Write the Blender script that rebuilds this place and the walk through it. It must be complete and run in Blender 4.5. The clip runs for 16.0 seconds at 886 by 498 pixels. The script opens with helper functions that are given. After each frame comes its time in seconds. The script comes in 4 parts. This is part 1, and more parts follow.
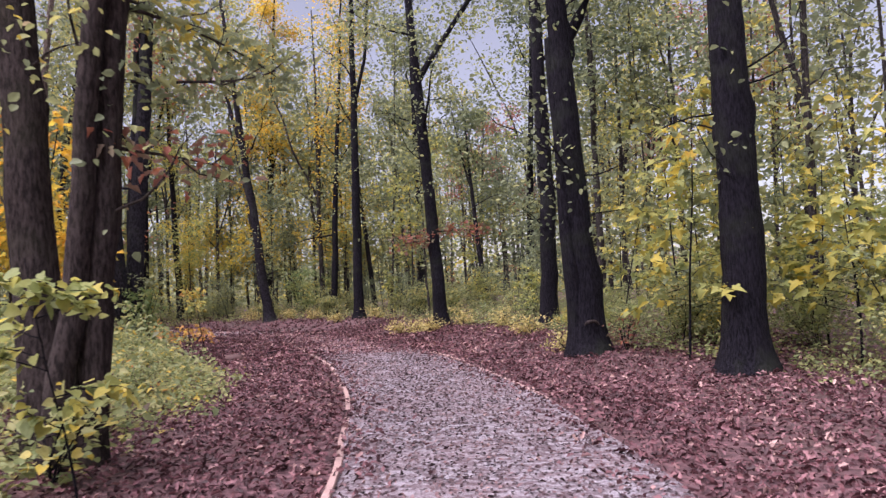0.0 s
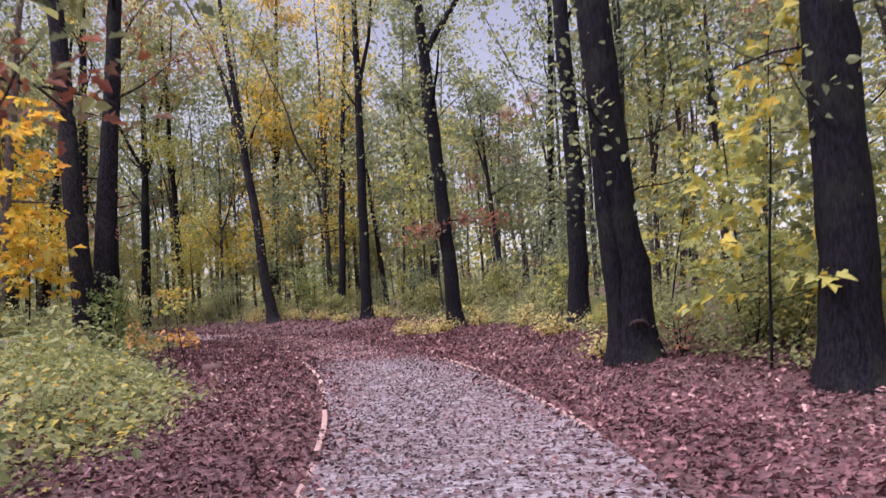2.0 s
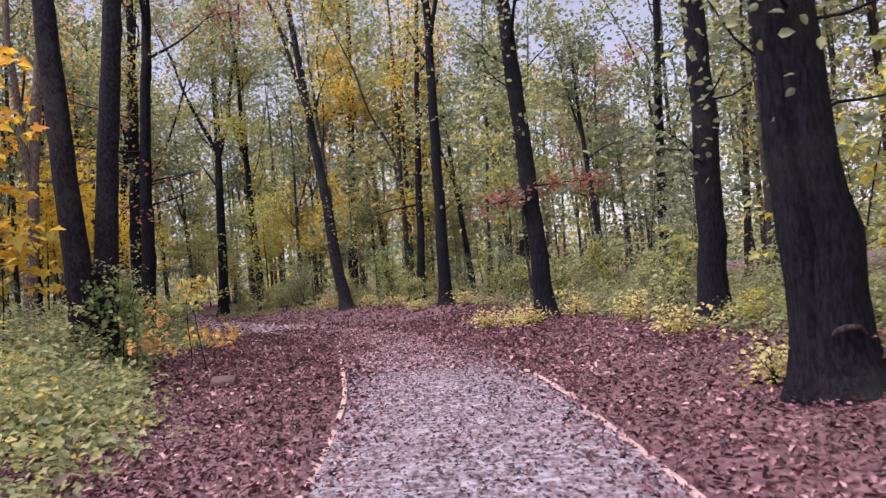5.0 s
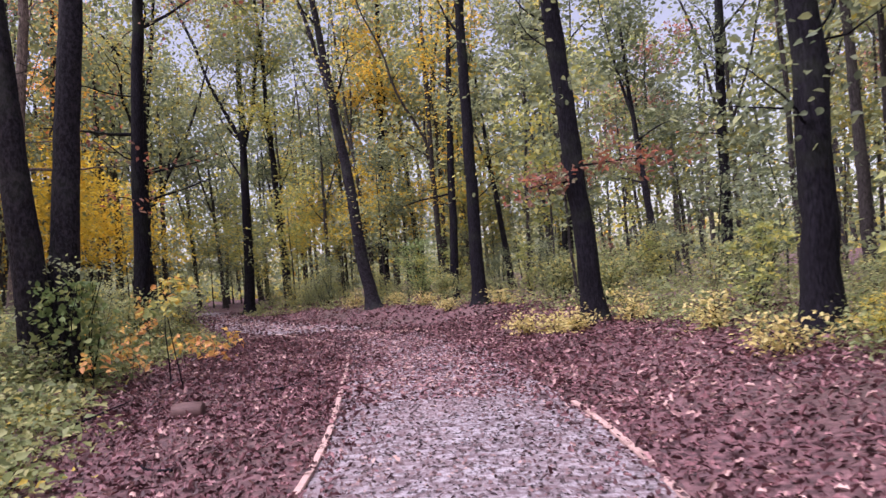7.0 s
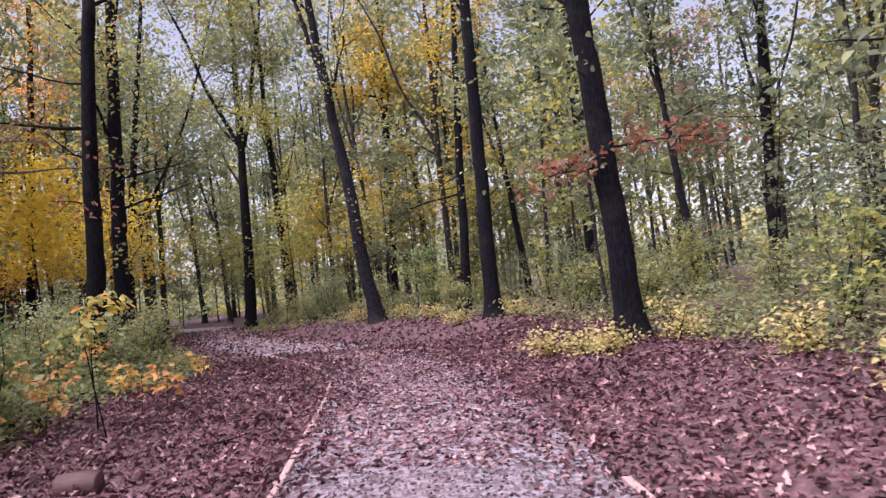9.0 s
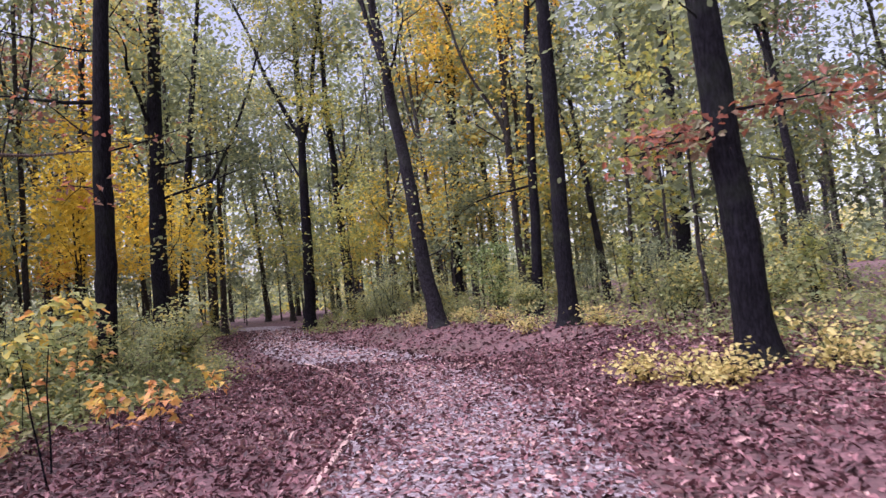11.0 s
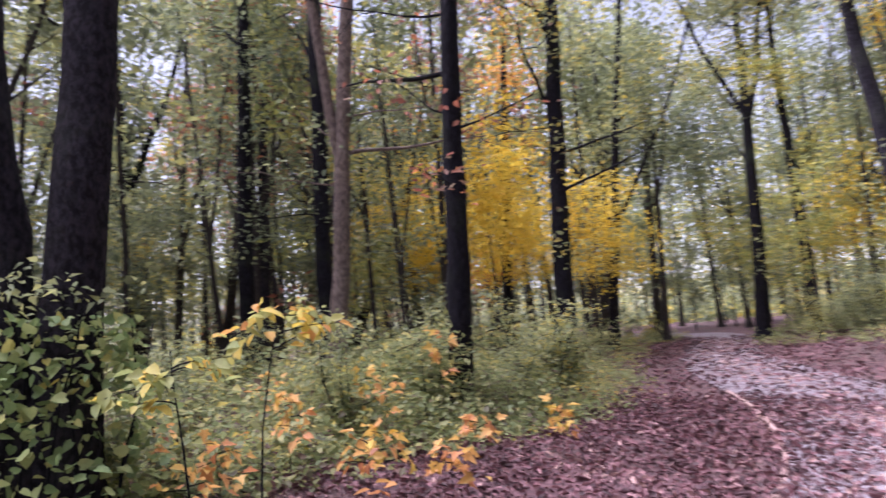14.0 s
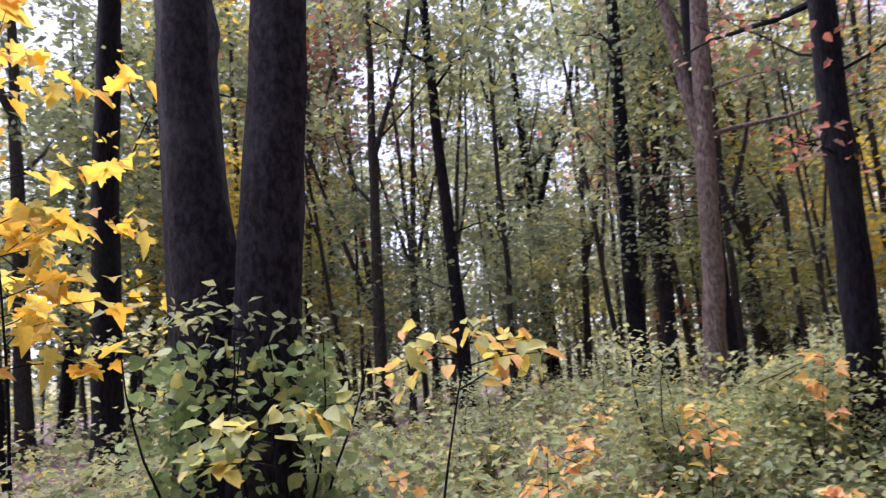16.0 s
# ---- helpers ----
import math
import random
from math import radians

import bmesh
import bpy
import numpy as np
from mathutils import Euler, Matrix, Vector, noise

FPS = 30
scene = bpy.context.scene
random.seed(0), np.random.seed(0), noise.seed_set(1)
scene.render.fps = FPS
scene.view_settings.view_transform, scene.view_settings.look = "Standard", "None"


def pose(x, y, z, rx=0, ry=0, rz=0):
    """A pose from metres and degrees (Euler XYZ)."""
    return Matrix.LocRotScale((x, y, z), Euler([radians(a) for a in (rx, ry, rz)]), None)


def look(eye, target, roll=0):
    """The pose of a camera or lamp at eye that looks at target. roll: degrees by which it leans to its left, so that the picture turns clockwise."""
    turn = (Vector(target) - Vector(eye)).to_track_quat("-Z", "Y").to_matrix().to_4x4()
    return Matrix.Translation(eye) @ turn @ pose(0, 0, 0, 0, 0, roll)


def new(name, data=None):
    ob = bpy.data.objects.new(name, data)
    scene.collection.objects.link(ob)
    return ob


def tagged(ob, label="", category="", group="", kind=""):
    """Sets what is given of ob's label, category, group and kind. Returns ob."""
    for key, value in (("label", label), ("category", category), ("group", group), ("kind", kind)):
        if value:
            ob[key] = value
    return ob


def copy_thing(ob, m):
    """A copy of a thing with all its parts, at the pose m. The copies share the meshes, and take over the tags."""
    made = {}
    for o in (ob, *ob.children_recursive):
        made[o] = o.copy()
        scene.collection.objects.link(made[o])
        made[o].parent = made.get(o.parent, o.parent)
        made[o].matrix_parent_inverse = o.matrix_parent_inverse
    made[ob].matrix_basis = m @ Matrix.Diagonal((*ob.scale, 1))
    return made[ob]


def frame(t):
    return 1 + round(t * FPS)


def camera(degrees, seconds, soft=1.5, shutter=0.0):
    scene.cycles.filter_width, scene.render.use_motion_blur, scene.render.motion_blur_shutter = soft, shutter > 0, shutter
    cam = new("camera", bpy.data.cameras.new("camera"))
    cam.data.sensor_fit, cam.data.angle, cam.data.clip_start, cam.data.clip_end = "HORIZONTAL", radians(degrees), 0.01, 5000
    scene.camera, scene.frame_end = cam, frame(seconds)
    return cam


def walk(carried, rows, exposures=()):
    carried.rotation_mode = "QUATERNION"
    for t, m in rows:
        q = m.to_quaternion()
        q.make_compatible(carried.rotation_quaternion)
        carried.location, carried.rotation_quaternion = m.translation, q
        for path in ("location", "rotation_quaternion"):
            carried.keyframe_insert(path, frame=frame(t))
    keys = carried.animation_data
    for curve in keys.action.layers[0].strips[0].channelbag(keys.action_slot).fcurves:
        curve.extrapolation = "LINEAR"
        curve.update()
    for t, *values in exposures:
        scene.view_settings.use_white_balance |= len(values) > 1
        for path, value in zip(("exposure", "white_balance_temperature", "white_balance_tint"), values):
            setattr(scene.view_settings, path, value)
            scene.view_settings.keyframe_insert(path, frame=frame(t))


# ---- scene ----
cam = camera(60.7, 16.0, 1.4, 0.5)
SKY, SUN = 0.033, 1.9
METRES, EYE, TILT, LEAN, TURN = 21.1, 1.5, 0.0, 0.0, 0.0
ROWS = [
    (0.0, 0.0, 0.0, 0.0, 0.15, 2.94, 2.9),
    (0.5, 0.0033, 0.0287, -0.0004, 0.03, 2.8, 2.76),
    (1.0, 0.0037, 0.0599, -0.0007, 0.44, 3.99, 2.47),
    (1.5, 0.0052, 0.0934, -0.0015, 0.6, 4.76, 3.02),
    (2.0, 0.0059, 0.1251, -0.0028, 1.53, 2.84, 3.7),
    (2.5, 0.0091, 0.1571, -0.0027, 1.96, 0.84, 4.35),
    (3.0, 0.012, 0.1883, -0.001, 3.27, 0.53, 4.49),
    (3.5, 0.0129, 0.2203, 0.0, 4.93, 0.73, 5.05),
    (4.0, 0.014, 0.2535, 0.0004, 6.77, 1.5, 5.74),
    (6.5, 0.009, 0.4158, 0.0006, 10.98, 1.8, 3.92),
    (7.0, 0.0052, 0.4468, 0.0018, 12.04, 1.57, 5.1),
    (7.5, 0.0027, 0.4784, 0.0019, 14.08, 2.52, 6.02),
    (8.0, -0.0014, 0.5108, 0.0012, 13.95, 2.79, 6.28),
    (8.5, -0.0053, 0.5431, 0.0013, 13.02, 2.37, 6.14),
    (11.0, -0.0339, 0.6993, 0.0029, 18.83, 2.8, 5.47),
    (11.5, -0.0419, 0.7303, 0.0016, 20.37, 2.91, 4.82),
    (12.0, -0.0479, 0.7609, 0.001, 23.42, 2.65, 5.71),
    (12.5, -0.0569, 0.7915, 0.0023, 30.03, 3.15, 6.07),
    (13.0, -0.0657, 0.8199, 0.0028, 35.4, 4.11, 6.16),
    (13.5, -0.0739, 0.8476, 0.0032, 44.59, 5.28, 6.01),
    (14.0, -0.084, 0.8755, 0.0025, 53.19, 5.97, 4.54),
    (14.5, -0.0932, 0.9027, 0.0028, 63.67, 6.87, 4.6),
    (15.0, -0.1079, 0.9268, 0.0026, 71.68, 7.98, 3.09),
    (15.5, -0.1219, 0.9507, 0.0032, 80.33, 9.37, 3.44),
    (16.0, -0.1378, 0.9737, 0.0027, 86.75, 9.76, 4.28),
]
walk(cam, [(t, pose(0, 0, EYE, TILT, LEAN, TURN) @ pose(METRES * x, METRES * y, METRES * z, 90 + pitch, roll, yaw)) for t, x, y, z, yaw, pitch, roll in ROWS], [(0.0, 2.3, 6400, 31), (6.5, 2.45, 6300, 34), (9.0, 2.53, 6200, 34), (12.0, 2.7, 6050, 34), (14.0, 2.95, 6000, 34), (16.0, 3.15, 5950, 34)])

# ---- world, sun and exposure: bright overcast sky over a wood ----
world = bpy.data.worlds.new("overcast_sky")
scene.world = world
world.use_nodes = True
wn, wl = world.node_tree.nodes, world.node_tree.links
sky = wn.new("ShaderNodeTexSky")
sky.sky_type, sky.sun_disc = "NISHITA", False
sky.sun_elevation, sky.sun_rotation = radians(60), radians(233)
sky.air_density, sky.dust_density = 1.0, 1.0
pale = wn.new("ShaderNodeHueSaturation")
pale.inputs["Saturation"].default_value = 0.5
wl.new(sky.outputs[0], pale.inputs["Color"])
wl.new(pale.outputs[0], wn["Background"].inputs["Color"])
wn["Background"].inputs["Strength"].default_value = SKY
sun = new("sun", bpy.data.lights.new("sun", "SUN"))
sun.data.energy, sun.data.angle, sun.data.color = SUN, radians(70), (0.98, 0.98, 1.0)
sun.matrix_world = look((0, 0, 30), (8, 6, 30 - 18))

# ---- numbers of the plan ----
PATH_LEFT = [(-0.75, -6), (-0.8, 0), (-0.94, 5.7), (-1.13, 7.8), (-1.31, 9.7), (-1.64, 11.8), (-2.5, 15.8), (-3.82, 20.1), (-4.67, 22.7),
             (-5.55, 24.95), (-6.85, 27.1), (-9.0, 29.8), (-13.3, 34.6), (-17.5, 40), (-22.5, 48), (-29, 56), (-40, 62)]
WIDTH = 2.55


def spline(points, step=0.25):
    """Even samples of a smooth curve through points."""
    p = np.array(points, float)
    p = np.vstack([2 * p[0] - p[1], p, 2 * p[-1] - p[-2]])
    out = []
    for i in range(1, len(p) - 2):
        n = max(2, int(np.linalg.norm(p[i + 1] - p[i]) / step))
        u = np.linspace(0, 1, n, endpoint=False)[:, None]
        out.append(0.5 * (2 * p[i] + (p[i + 1] - p[i - 1]) * u + (2 * p[i - 1] - 5 * p[i] + 4 * p[i + 1] - p[i + 2]) * u ** 2
                          + (3 * p[i] - p[i - 1] - 3 * p[i + 1] + p[i + 2]) * u ** 3))
    out.append(p[-2:-1])
    return np.vstack(out)


def normals_right(p):
    d = np.gradient(p, axis=0)
    d /= np.linalg.norm(d, axis=1)[:, None]
    return np.stack([d[:, 1], -d[:, 0]], 1)


LEFT = spline(PATH_LEFT)
SIDE = normals_right(LEFT)
CENTRE = LEFT + SIDE * WIDTH / 2


def off_path(x, y):
    """Signed distance from the path's middle line, positive on its right-hand side."""
    x, y = np.atleast_1d(np.asarray(x, float)), np.atleast_1d(np.asarray(y, float))
    out = np.empty(x.shape)
    for i in range(0, len(x), 4000):
        dx = x[i:i + 4000, None] - CENTRE[None, :, 0]
        dy = y[i:i + 4000, None] - CENTRE[None, :, 1]
        k = np.argmin(dx * dx + dy * dy, 1)
        r = np.arange(len(k))
        out[i:i + 4000] = np.sign(dx[r, k] * SIDE[k, 0] + dy[r, k] * SIDE[k, 1]) * np.sqrt(dx[r, k] ** 2 + dy[r, k] ** 2)
    return out


def smooth(a, b, v):
    u = np.clip((v - a) / (b - a), 0, 1)
    return u * u * (3 - 2 * u)


def ripple(x, y):
    return 0.03 * np.sin(1.3 * x + 0.7 * y) * np.sin(0.9 * y - 0.4 * x) + 0.018 * np.sin(3.1 * x + 1.0) * np.sin(2.7 * y + 0.6 * x)


def height(x, y):
    """The ground's height: the path lies in a shallow trough, with a low bank on either side."""
    x, y = np.atleast_1d(np.asarray(x, float)), np.atleast_1d(np.asarray(y, float))
    s = off_path(x, y)
    right, left = s - WIDTH / 2, -s - WIDTH / 2
    h = 0.36 * smooth(0.3, 3.2, right) * (0.15 + 0.85 * smooth(10.5, 13.8, y)) + 0.28 * smooth(1.5, 5.0, left) + 0.25 * smooth(5, 12, left)
    return h + ripple(x, y) * smooth(0.1, 1.2, np.maximum(right, left))


def ground(x, y):
    return float(height(x, y)[0])


# ---- materials ----
def material(name):
    m = bpy.data.materials.new(name)
    m.use_nodes = True
    return m, m.node_tree.nodes, m.node_tree.links, m.node_tree.nodes["Principled BSDF"]


def ramp(n, stops, smooth_mode="LINEAR"):
    r = n.new("ShaderNodeValToRGB")
    r.color_ramp.interpolation = smooth_mode
    while len(r.color_ramp.elements) < len(stops):
        r.color_ramp.elements.new(0.5)
    for e, (at, c) in zip(r.color_ramp.elements, stops):
        e.position, e.color = at, (*c, 1)
    return r


def texture(n, l, scale, detail=4, rough=0.6, stretch=None, kind="Object"):
    co = n.new("ShaderNodeTexCoord")
    t = n.new("ShaderNodeTexNoise")
    t.inputs["Scale"].default_value, t.inputs["Detail"].default_value, t.inputs["Roughness"].default_value = scale, detail, rough
    src = co.outputs[kind]
    if stretch:
        mp = n.new("ShaderNodeMapping")
        mp.inputs["Scale"].default_value = stretch
        l.new(src, mp.inputs["Vector"])
        src = mp.outputs[0]
    l.new(src, t.inputs["Vector"])
    return t


def mixed(n, l, fac, a, b, mode="MIX"):
    """A colour mix of two sockets or colours."""
    mx = n.new("ShaderNodeMix")
    mx.data_type, mx.blend_type = "RGBA", mode
    for key, v in ((0, fac), (6, a), (7, b)):
        if isinstance(v, (int, float)):
            mx.inputs[key].default_value = v
        elif isinstance(v, tuple):
            mx.inputs[key].default_value = (*v, 1)
        else:
            l.new(v, mx.inputs[key])
    return mx.outputs[2]


def bump(n, l, bsdf, h, strength, distance):
    b = n.new("ShaderNodeBump")
    b.inputs["Strength"].default_value, b.inputs["Distance"].default_value = strength, distance
    l.new(h, b.inputs["Height"])
    l.new(b.outputs[0], bsdf.inputs["Normal"])


def leaf_material(name, stops, glow=0.48, patch=0.6, vary=0.62):
    """Leaves: each its own tint, patches of tint through the crown, light shining through."""
    m, n, l, bsdf = material(name)
    geo, info = n.new("ShaderNodeNewGeometry"), n.new("ShaderNodeObjectInfo")
    t = texture(n, l, patch, 2)
    add = n.new("ShaderNodeMath")
    add.operation = "MULTIPLY_ADD"
    l.new(t.outputs[0], add.inputs[0])
    add.inputs[1].default_value = 1.1
    l.new(geo.outputs["Random Per Island"], add.inputs[2])
    sub = n.new("ShaderNodeMath")
    sub.operation = "MULTIPLY_ADD"
    l.new(info.outputs["Random"], sub.inputs[0])
    sub.inputs[1].default_value = 0.5
    l.new(add.outputs[0], sub.inputs[2])
    mul = n.new("ShaderNodeMath")
    mul.operation = "MULTIPLY_ADD"
    mul.inputs[1].default_value, mul.inputs[2].default_value = vary, 0.5 - 1.3 * vary
    l.new(sub.outputs[0], mul.inputs[0])
    col = ramp(n, stops)
    l.new(mul.outputs[0], col.inputs[0])
    vein = texture(n, l, 45, 2)
    tint = mixed(n, l, 0.35, col.outputs[0], ramp_of(n, l, vein.outputs[0], [(0.3, (0.55, 0.5, 0.45)), (0.7, (1, 1, 1))]), "MULTIPLY")
    l.new(tint, bsdf.inputs["Base Color"])
    bsdf.inputs["Roughness"].default_value = 0.55
    bsdf.inputs["Specular IOR Level"].default_value = 0.35
    tr = n.new("ShaderNodeBsdfTranslucent")
    l.new(tint, tr.inputs["Color"])
    ms = n.new("ShaderNodeMixShader")
    ms.inputs[0].default_value = glow
    l.new(bsdf.outputs[0], ms.inputs[1])
    l.new(tr.outputs[0], ms.inputs[2])
    l.new(ms.outputs[0], n["Material Output"].inputs["Surface"])
    return m


def ramp_of(n, l, socket, stops):
    r = ramp(n, stops)
    l.new(socket, r.inputs[0])
    return r.outputs[0]


def bark_material(name, dark, light, moss, grain=(3.2, 3.2, 0.8)):
    m, n, l, bsdf = material(name)
    ridge = texture(n, l, 11, 7, 0.7, grain)
    broad = texture(n, l, 1.1, 3)
    col = ramp_of(n, l, ridge.outputs[0], [(0.41, dark), (0.56, light), (0.74, tuple(1.7 * c for c in light))])
    green = ramp_of(n, l, broad.outputs[0], [(0.52, (0, 0, 0)), (0.75, (1, 1, 1))])
    base = mixed(n, l, green, col, mixed(n, l, 0.5, col, moss))
    l.new(base, bsdf.inputs["Base Color"])
    bsdf.inputs["Roughness"].default_value = 0.85
    bsdf.inputs["Specular IOR Level"].default_value = 0.12
    bump(n, l, bsdf, ridge.outputs[0], 1.0, 0.05)
    return m


GREEN, OLIVE, LIME = (0.16, 0.2, 0.12), (0.285, 0.325, 0.165), (0.45, 0.46, 0.175)
YELLOW, AMBER, ORANGE = (0.72, 0.56, 0.09), (0.82, 0.43, 0.05), (0.66, 0.26, 0.09)
RUST, BROWN, DEEP = (0.34, 0.12, 0.085), (0.27, 0.18, 0.125), (0.1, 0.135, 0.075)

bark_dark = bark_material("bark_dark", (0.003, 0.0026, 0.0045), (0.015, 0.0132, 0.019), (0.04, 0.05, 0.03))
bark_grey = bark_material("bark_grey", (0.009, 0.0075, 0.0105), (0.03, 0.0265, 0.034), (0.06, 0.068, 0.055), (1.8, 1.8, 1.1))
bark_brown = bark_material("bark_brown", (0.018, 0.0135, 0.013), (0.06, 0.046, 0.043), (0.06, 0.06, 0.035), (2.6, 2.6, 0.7))
# Paler than bark_dark: the haze over distant trunks is put into this colour.
bark_far_haze = bark_material("bark_far_haze", (0.022, 0.019, 0.018), (0.06, 0.052, 0.05), (0.07, 0.075, 0.045))
bark_pale = bark_material("bark_pale", (0.08, 0.06, 0.052), (0.22, 0.17, 0.15), (0.15, 0.13, 0.09))
leaf_green = leaf_material("leaf_green", [(0.0, DEEP), (0.3, GREEN), (0.65, OLIVE), (0.92, LIME), (1.0, YELLOW)])
leaf_mixed = leaf_material("leaf_mixed", [(0.0, GREEN), (0.48, OLIVE), (0.72, LIME), (0.88, YELLOW), (1.0, BROWN)])
leaf_yellow = leaf_material("leaf_yellow", [(0.0, LIME), (0.25, (0.78, 0.6, 0.09)), (0.75, (0.88, 0.64, 0.07)), (1.0, (0.88, 0.56, 0.06))], 0.66)
leaf_amber = leaf_material("leaf_amber", [(0.0, YELLOW), (0.4, AMBER), (0.75, ORANGE), (1.0, RUST)], 0.5)
leaf_gold = leaf_material("leaf_gold", [(0.0, LIME), (0.3, YELLOW), (0.65, (0.86, 0.5, 0.05)), (1.0, ORANGE)], 0.6)
leaf_lime = leaf_material("leaf_lime", [(0.0, (0.19, 0.24, 0.1)), (0.3, (0.31, 0.36, 0.13)), (0.6, (0.48, 0.48, 0.14)), (0.88, YELLOW), (1.0, AMBER)], 0.52)
leaf_pale = leaf_material("leaf_pale", [(0.0, LIME), (0.4, (0.6, 0.52, 0.2)), (0.75, (0.7, 0.56, 0.22)), (1.0, BROWN)], 0.45)
leaf_salmon = leaf_material("leaf_salmon", [(0.0, YELLOW), (0.35, (0.8, 0.5, 0.15)), (0.7, (0.76, 0.36, 0.14)), (1.0, RUST)], 0.45)
leaf_rust = leaf_material("leaf_rust", [(0.0, OLIVE), (0.3, BROWN), (0.6, RUST), (1.0, ORANGE)])
leaf_herb = leaf_material("leaf_herb", [(0.0, DEEP), (0.12, (0.17, 0.115, 0.08)), (0.26, (0.2, 0.255, 0.115)), (0.5, (0.28, 0.325, 0.135)), (0.78, (0.45, 0.44, 0.18)), (0.92, YELLOW), (1.0, ORANGE)], 0.5)
leaf_turning = leaf_material("leaf_turning", [(0.0, (0.2, 0.28, 0.1)), (0.35, (0.46, 0.48, 0.17)), (0.58, YELLOW), (0.78, (0.8, 0.44, 0.13)), (1.0, (0.62, 0.2, 0.1))], 0.5)
leaf_ivy = leaf_material("leaf_ivy", [(0.0, (0.1, 0.16, 0.065)), (0.5, (0.24, 0.34, 0.13)), (0.85, (0.42, 0.48, 0.19)), (1.0, YELLOW)], 0.4)
leaf_litter = leaf_material("leaf_litter", [(0.0, (0.045, 0.018, 0.02)), (0.3, (0.1, 0.039, 0.045)), (0.55, (0.19, 0.082, 0.092)),
                                            (0.8, (0.3, 0.148, 0.155)), (1.0, (0.5, 0.33, 0.29))], 0.1, 0.8, 1.05)
leaf_scrap = leaf_material("leaf_scrap", [(0.0, (0.03, 0.018, 0.02)), (0.5, (0.1, 0.058, 0.062)), (0.85, (0.22, 0.13, 0.13)), (1.0, (0.42, 0.29, 0.26))], 0.05, 0.9, 1.0)


def ground_material():
    m, n, l, bsdf = material("forest_floor")
    big, mid, fine = texture(n, l, 0.35, 3), texture(n, l, 9, 5), texture(n, l, 60, 3)
    litter = ramp_of(n, l, mid.outputs[0], [(0.3, (0.035, 0.015, 0.018)), (0.5, (0.1, 0.045, 0.05)), (0.7, (0.22, 0.11, 0.115))])
    soil = ramp_of(n, l, fine.outputs[0], [(0.3, (0.03, 0.022, 0.015)), (0.7, (0.09, 0.065, 0.045))])
    l.new(mixed(n, l, ramp_of(n, l, big.outputs[0], [(0.45, (0, 0, 0)), (0.7, (0.6, 0.6, 0.6))]), litter, soil), bsdf.inputs["Base Color"])
    bsdf.inputs["Roughness"].default_value = 0.8
    bump(n, l, bsdf, mid.outputs[0], 0.8, 0.05)
    return m


def path_material():
    m, n, l, bsdf = material("path_gravel")
    big, mid, fine = texture(n, l, 0.7, 3), texture(n, l, 14, 5, 0.7), texture(n, l, 130, 2)
    stone = ramp_of(n, l, fine.outputs[0], [(0.3, (0.17, 0.152, 0.168)), (0.5, (0.34, 0.31, 0.335)), (0.72, (0.6, 0.55, 0.585))])
    clods = texture(n, l, 5.5, 4, 0.75, (1.0, 1.6, 1.0))
    crumbs = ramp_of(n, l, mixed(n, l, 0.5, mid.outputs[0], clods.outputs[0]), [(0.45, (0, 0, 0)), (0.56, (1, 1, 1))])
    base = mixed(n, l, crumbs, (0.125, 0.085, 0.095), stone)
    base = mixed(n, l, ramp_of(n, l, big.outputs[0], [(0.4, (0.0, 0.0, 0.0)), (0.7, (0.45, 0.45, 0.45))]), base, (0.22, 0.14, 0.145))
    l.new(base, bsdf.inputs["Base Color"])
    bsdf.inputs["Roughness"].default_value = 0.75
    bump(n, l, bsdf, mixed(n, l, 0.6, fine.outputs[0], clods.outputs[0]), 0.9, 0.04)
    return m


def wood_material(name, a, b):
    m, n, l, bsdf = material(name)
    grain, spots = texture(n, l, 14, 5, 0.6, (0.7, 9.0, 9.0)), texture(n, l, 5, 3)
    col = ramp_of(n, l, grain.outputs[0], [(0.3, a), (0.7, b)])
    l.new(mixed(n, l, ramp_of(n, l, spots.outputs[0], [(0.5, (0, 0, 0)), (0.75, (0.6, 0.6, 0.6))]), col, (0.12, 0.07, 0.06)), bsdf.inputs["Base Color"])
    bsdf.inputs["Roughness"].default_value = 0.7
    bump(n, l, bsdf, grain.outputs[0], 0.4, 0.006)
    return m


def rise_material():
    m, n, l, bsdf = material("distant_foliage")
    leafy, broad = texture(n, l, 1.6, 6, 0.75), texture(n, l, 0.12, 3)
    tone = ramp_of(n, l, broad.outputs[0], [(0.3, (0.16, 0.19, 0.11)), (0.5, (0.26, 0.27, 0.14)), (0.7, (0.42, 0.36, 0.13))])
    # Shade in the gaps between leaf clumps is multiplied into the tone.
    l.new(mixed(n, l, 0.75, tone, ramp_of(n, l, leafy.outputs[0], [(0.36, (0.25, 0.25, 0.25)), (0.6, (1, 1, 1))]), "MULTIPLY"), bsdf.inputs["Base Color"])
    bsdf.inputs["Roughness"].default_value = 0.9
    bump(n, l, bsdf, leafy.outputs[0], 1.0, 0.6)
    return m


mat_ground, mat_path, mat_rise = ground_material(), path_material(), rise_material()
mat_board = wood_material("edging_timber", (0.27, 0.16, 0.14), (0.52, 0.36, 0.32))
mat_log = wood_material("old_log", (0.045, 0.02, 0.018), (0.12, 0.055, 0.05))


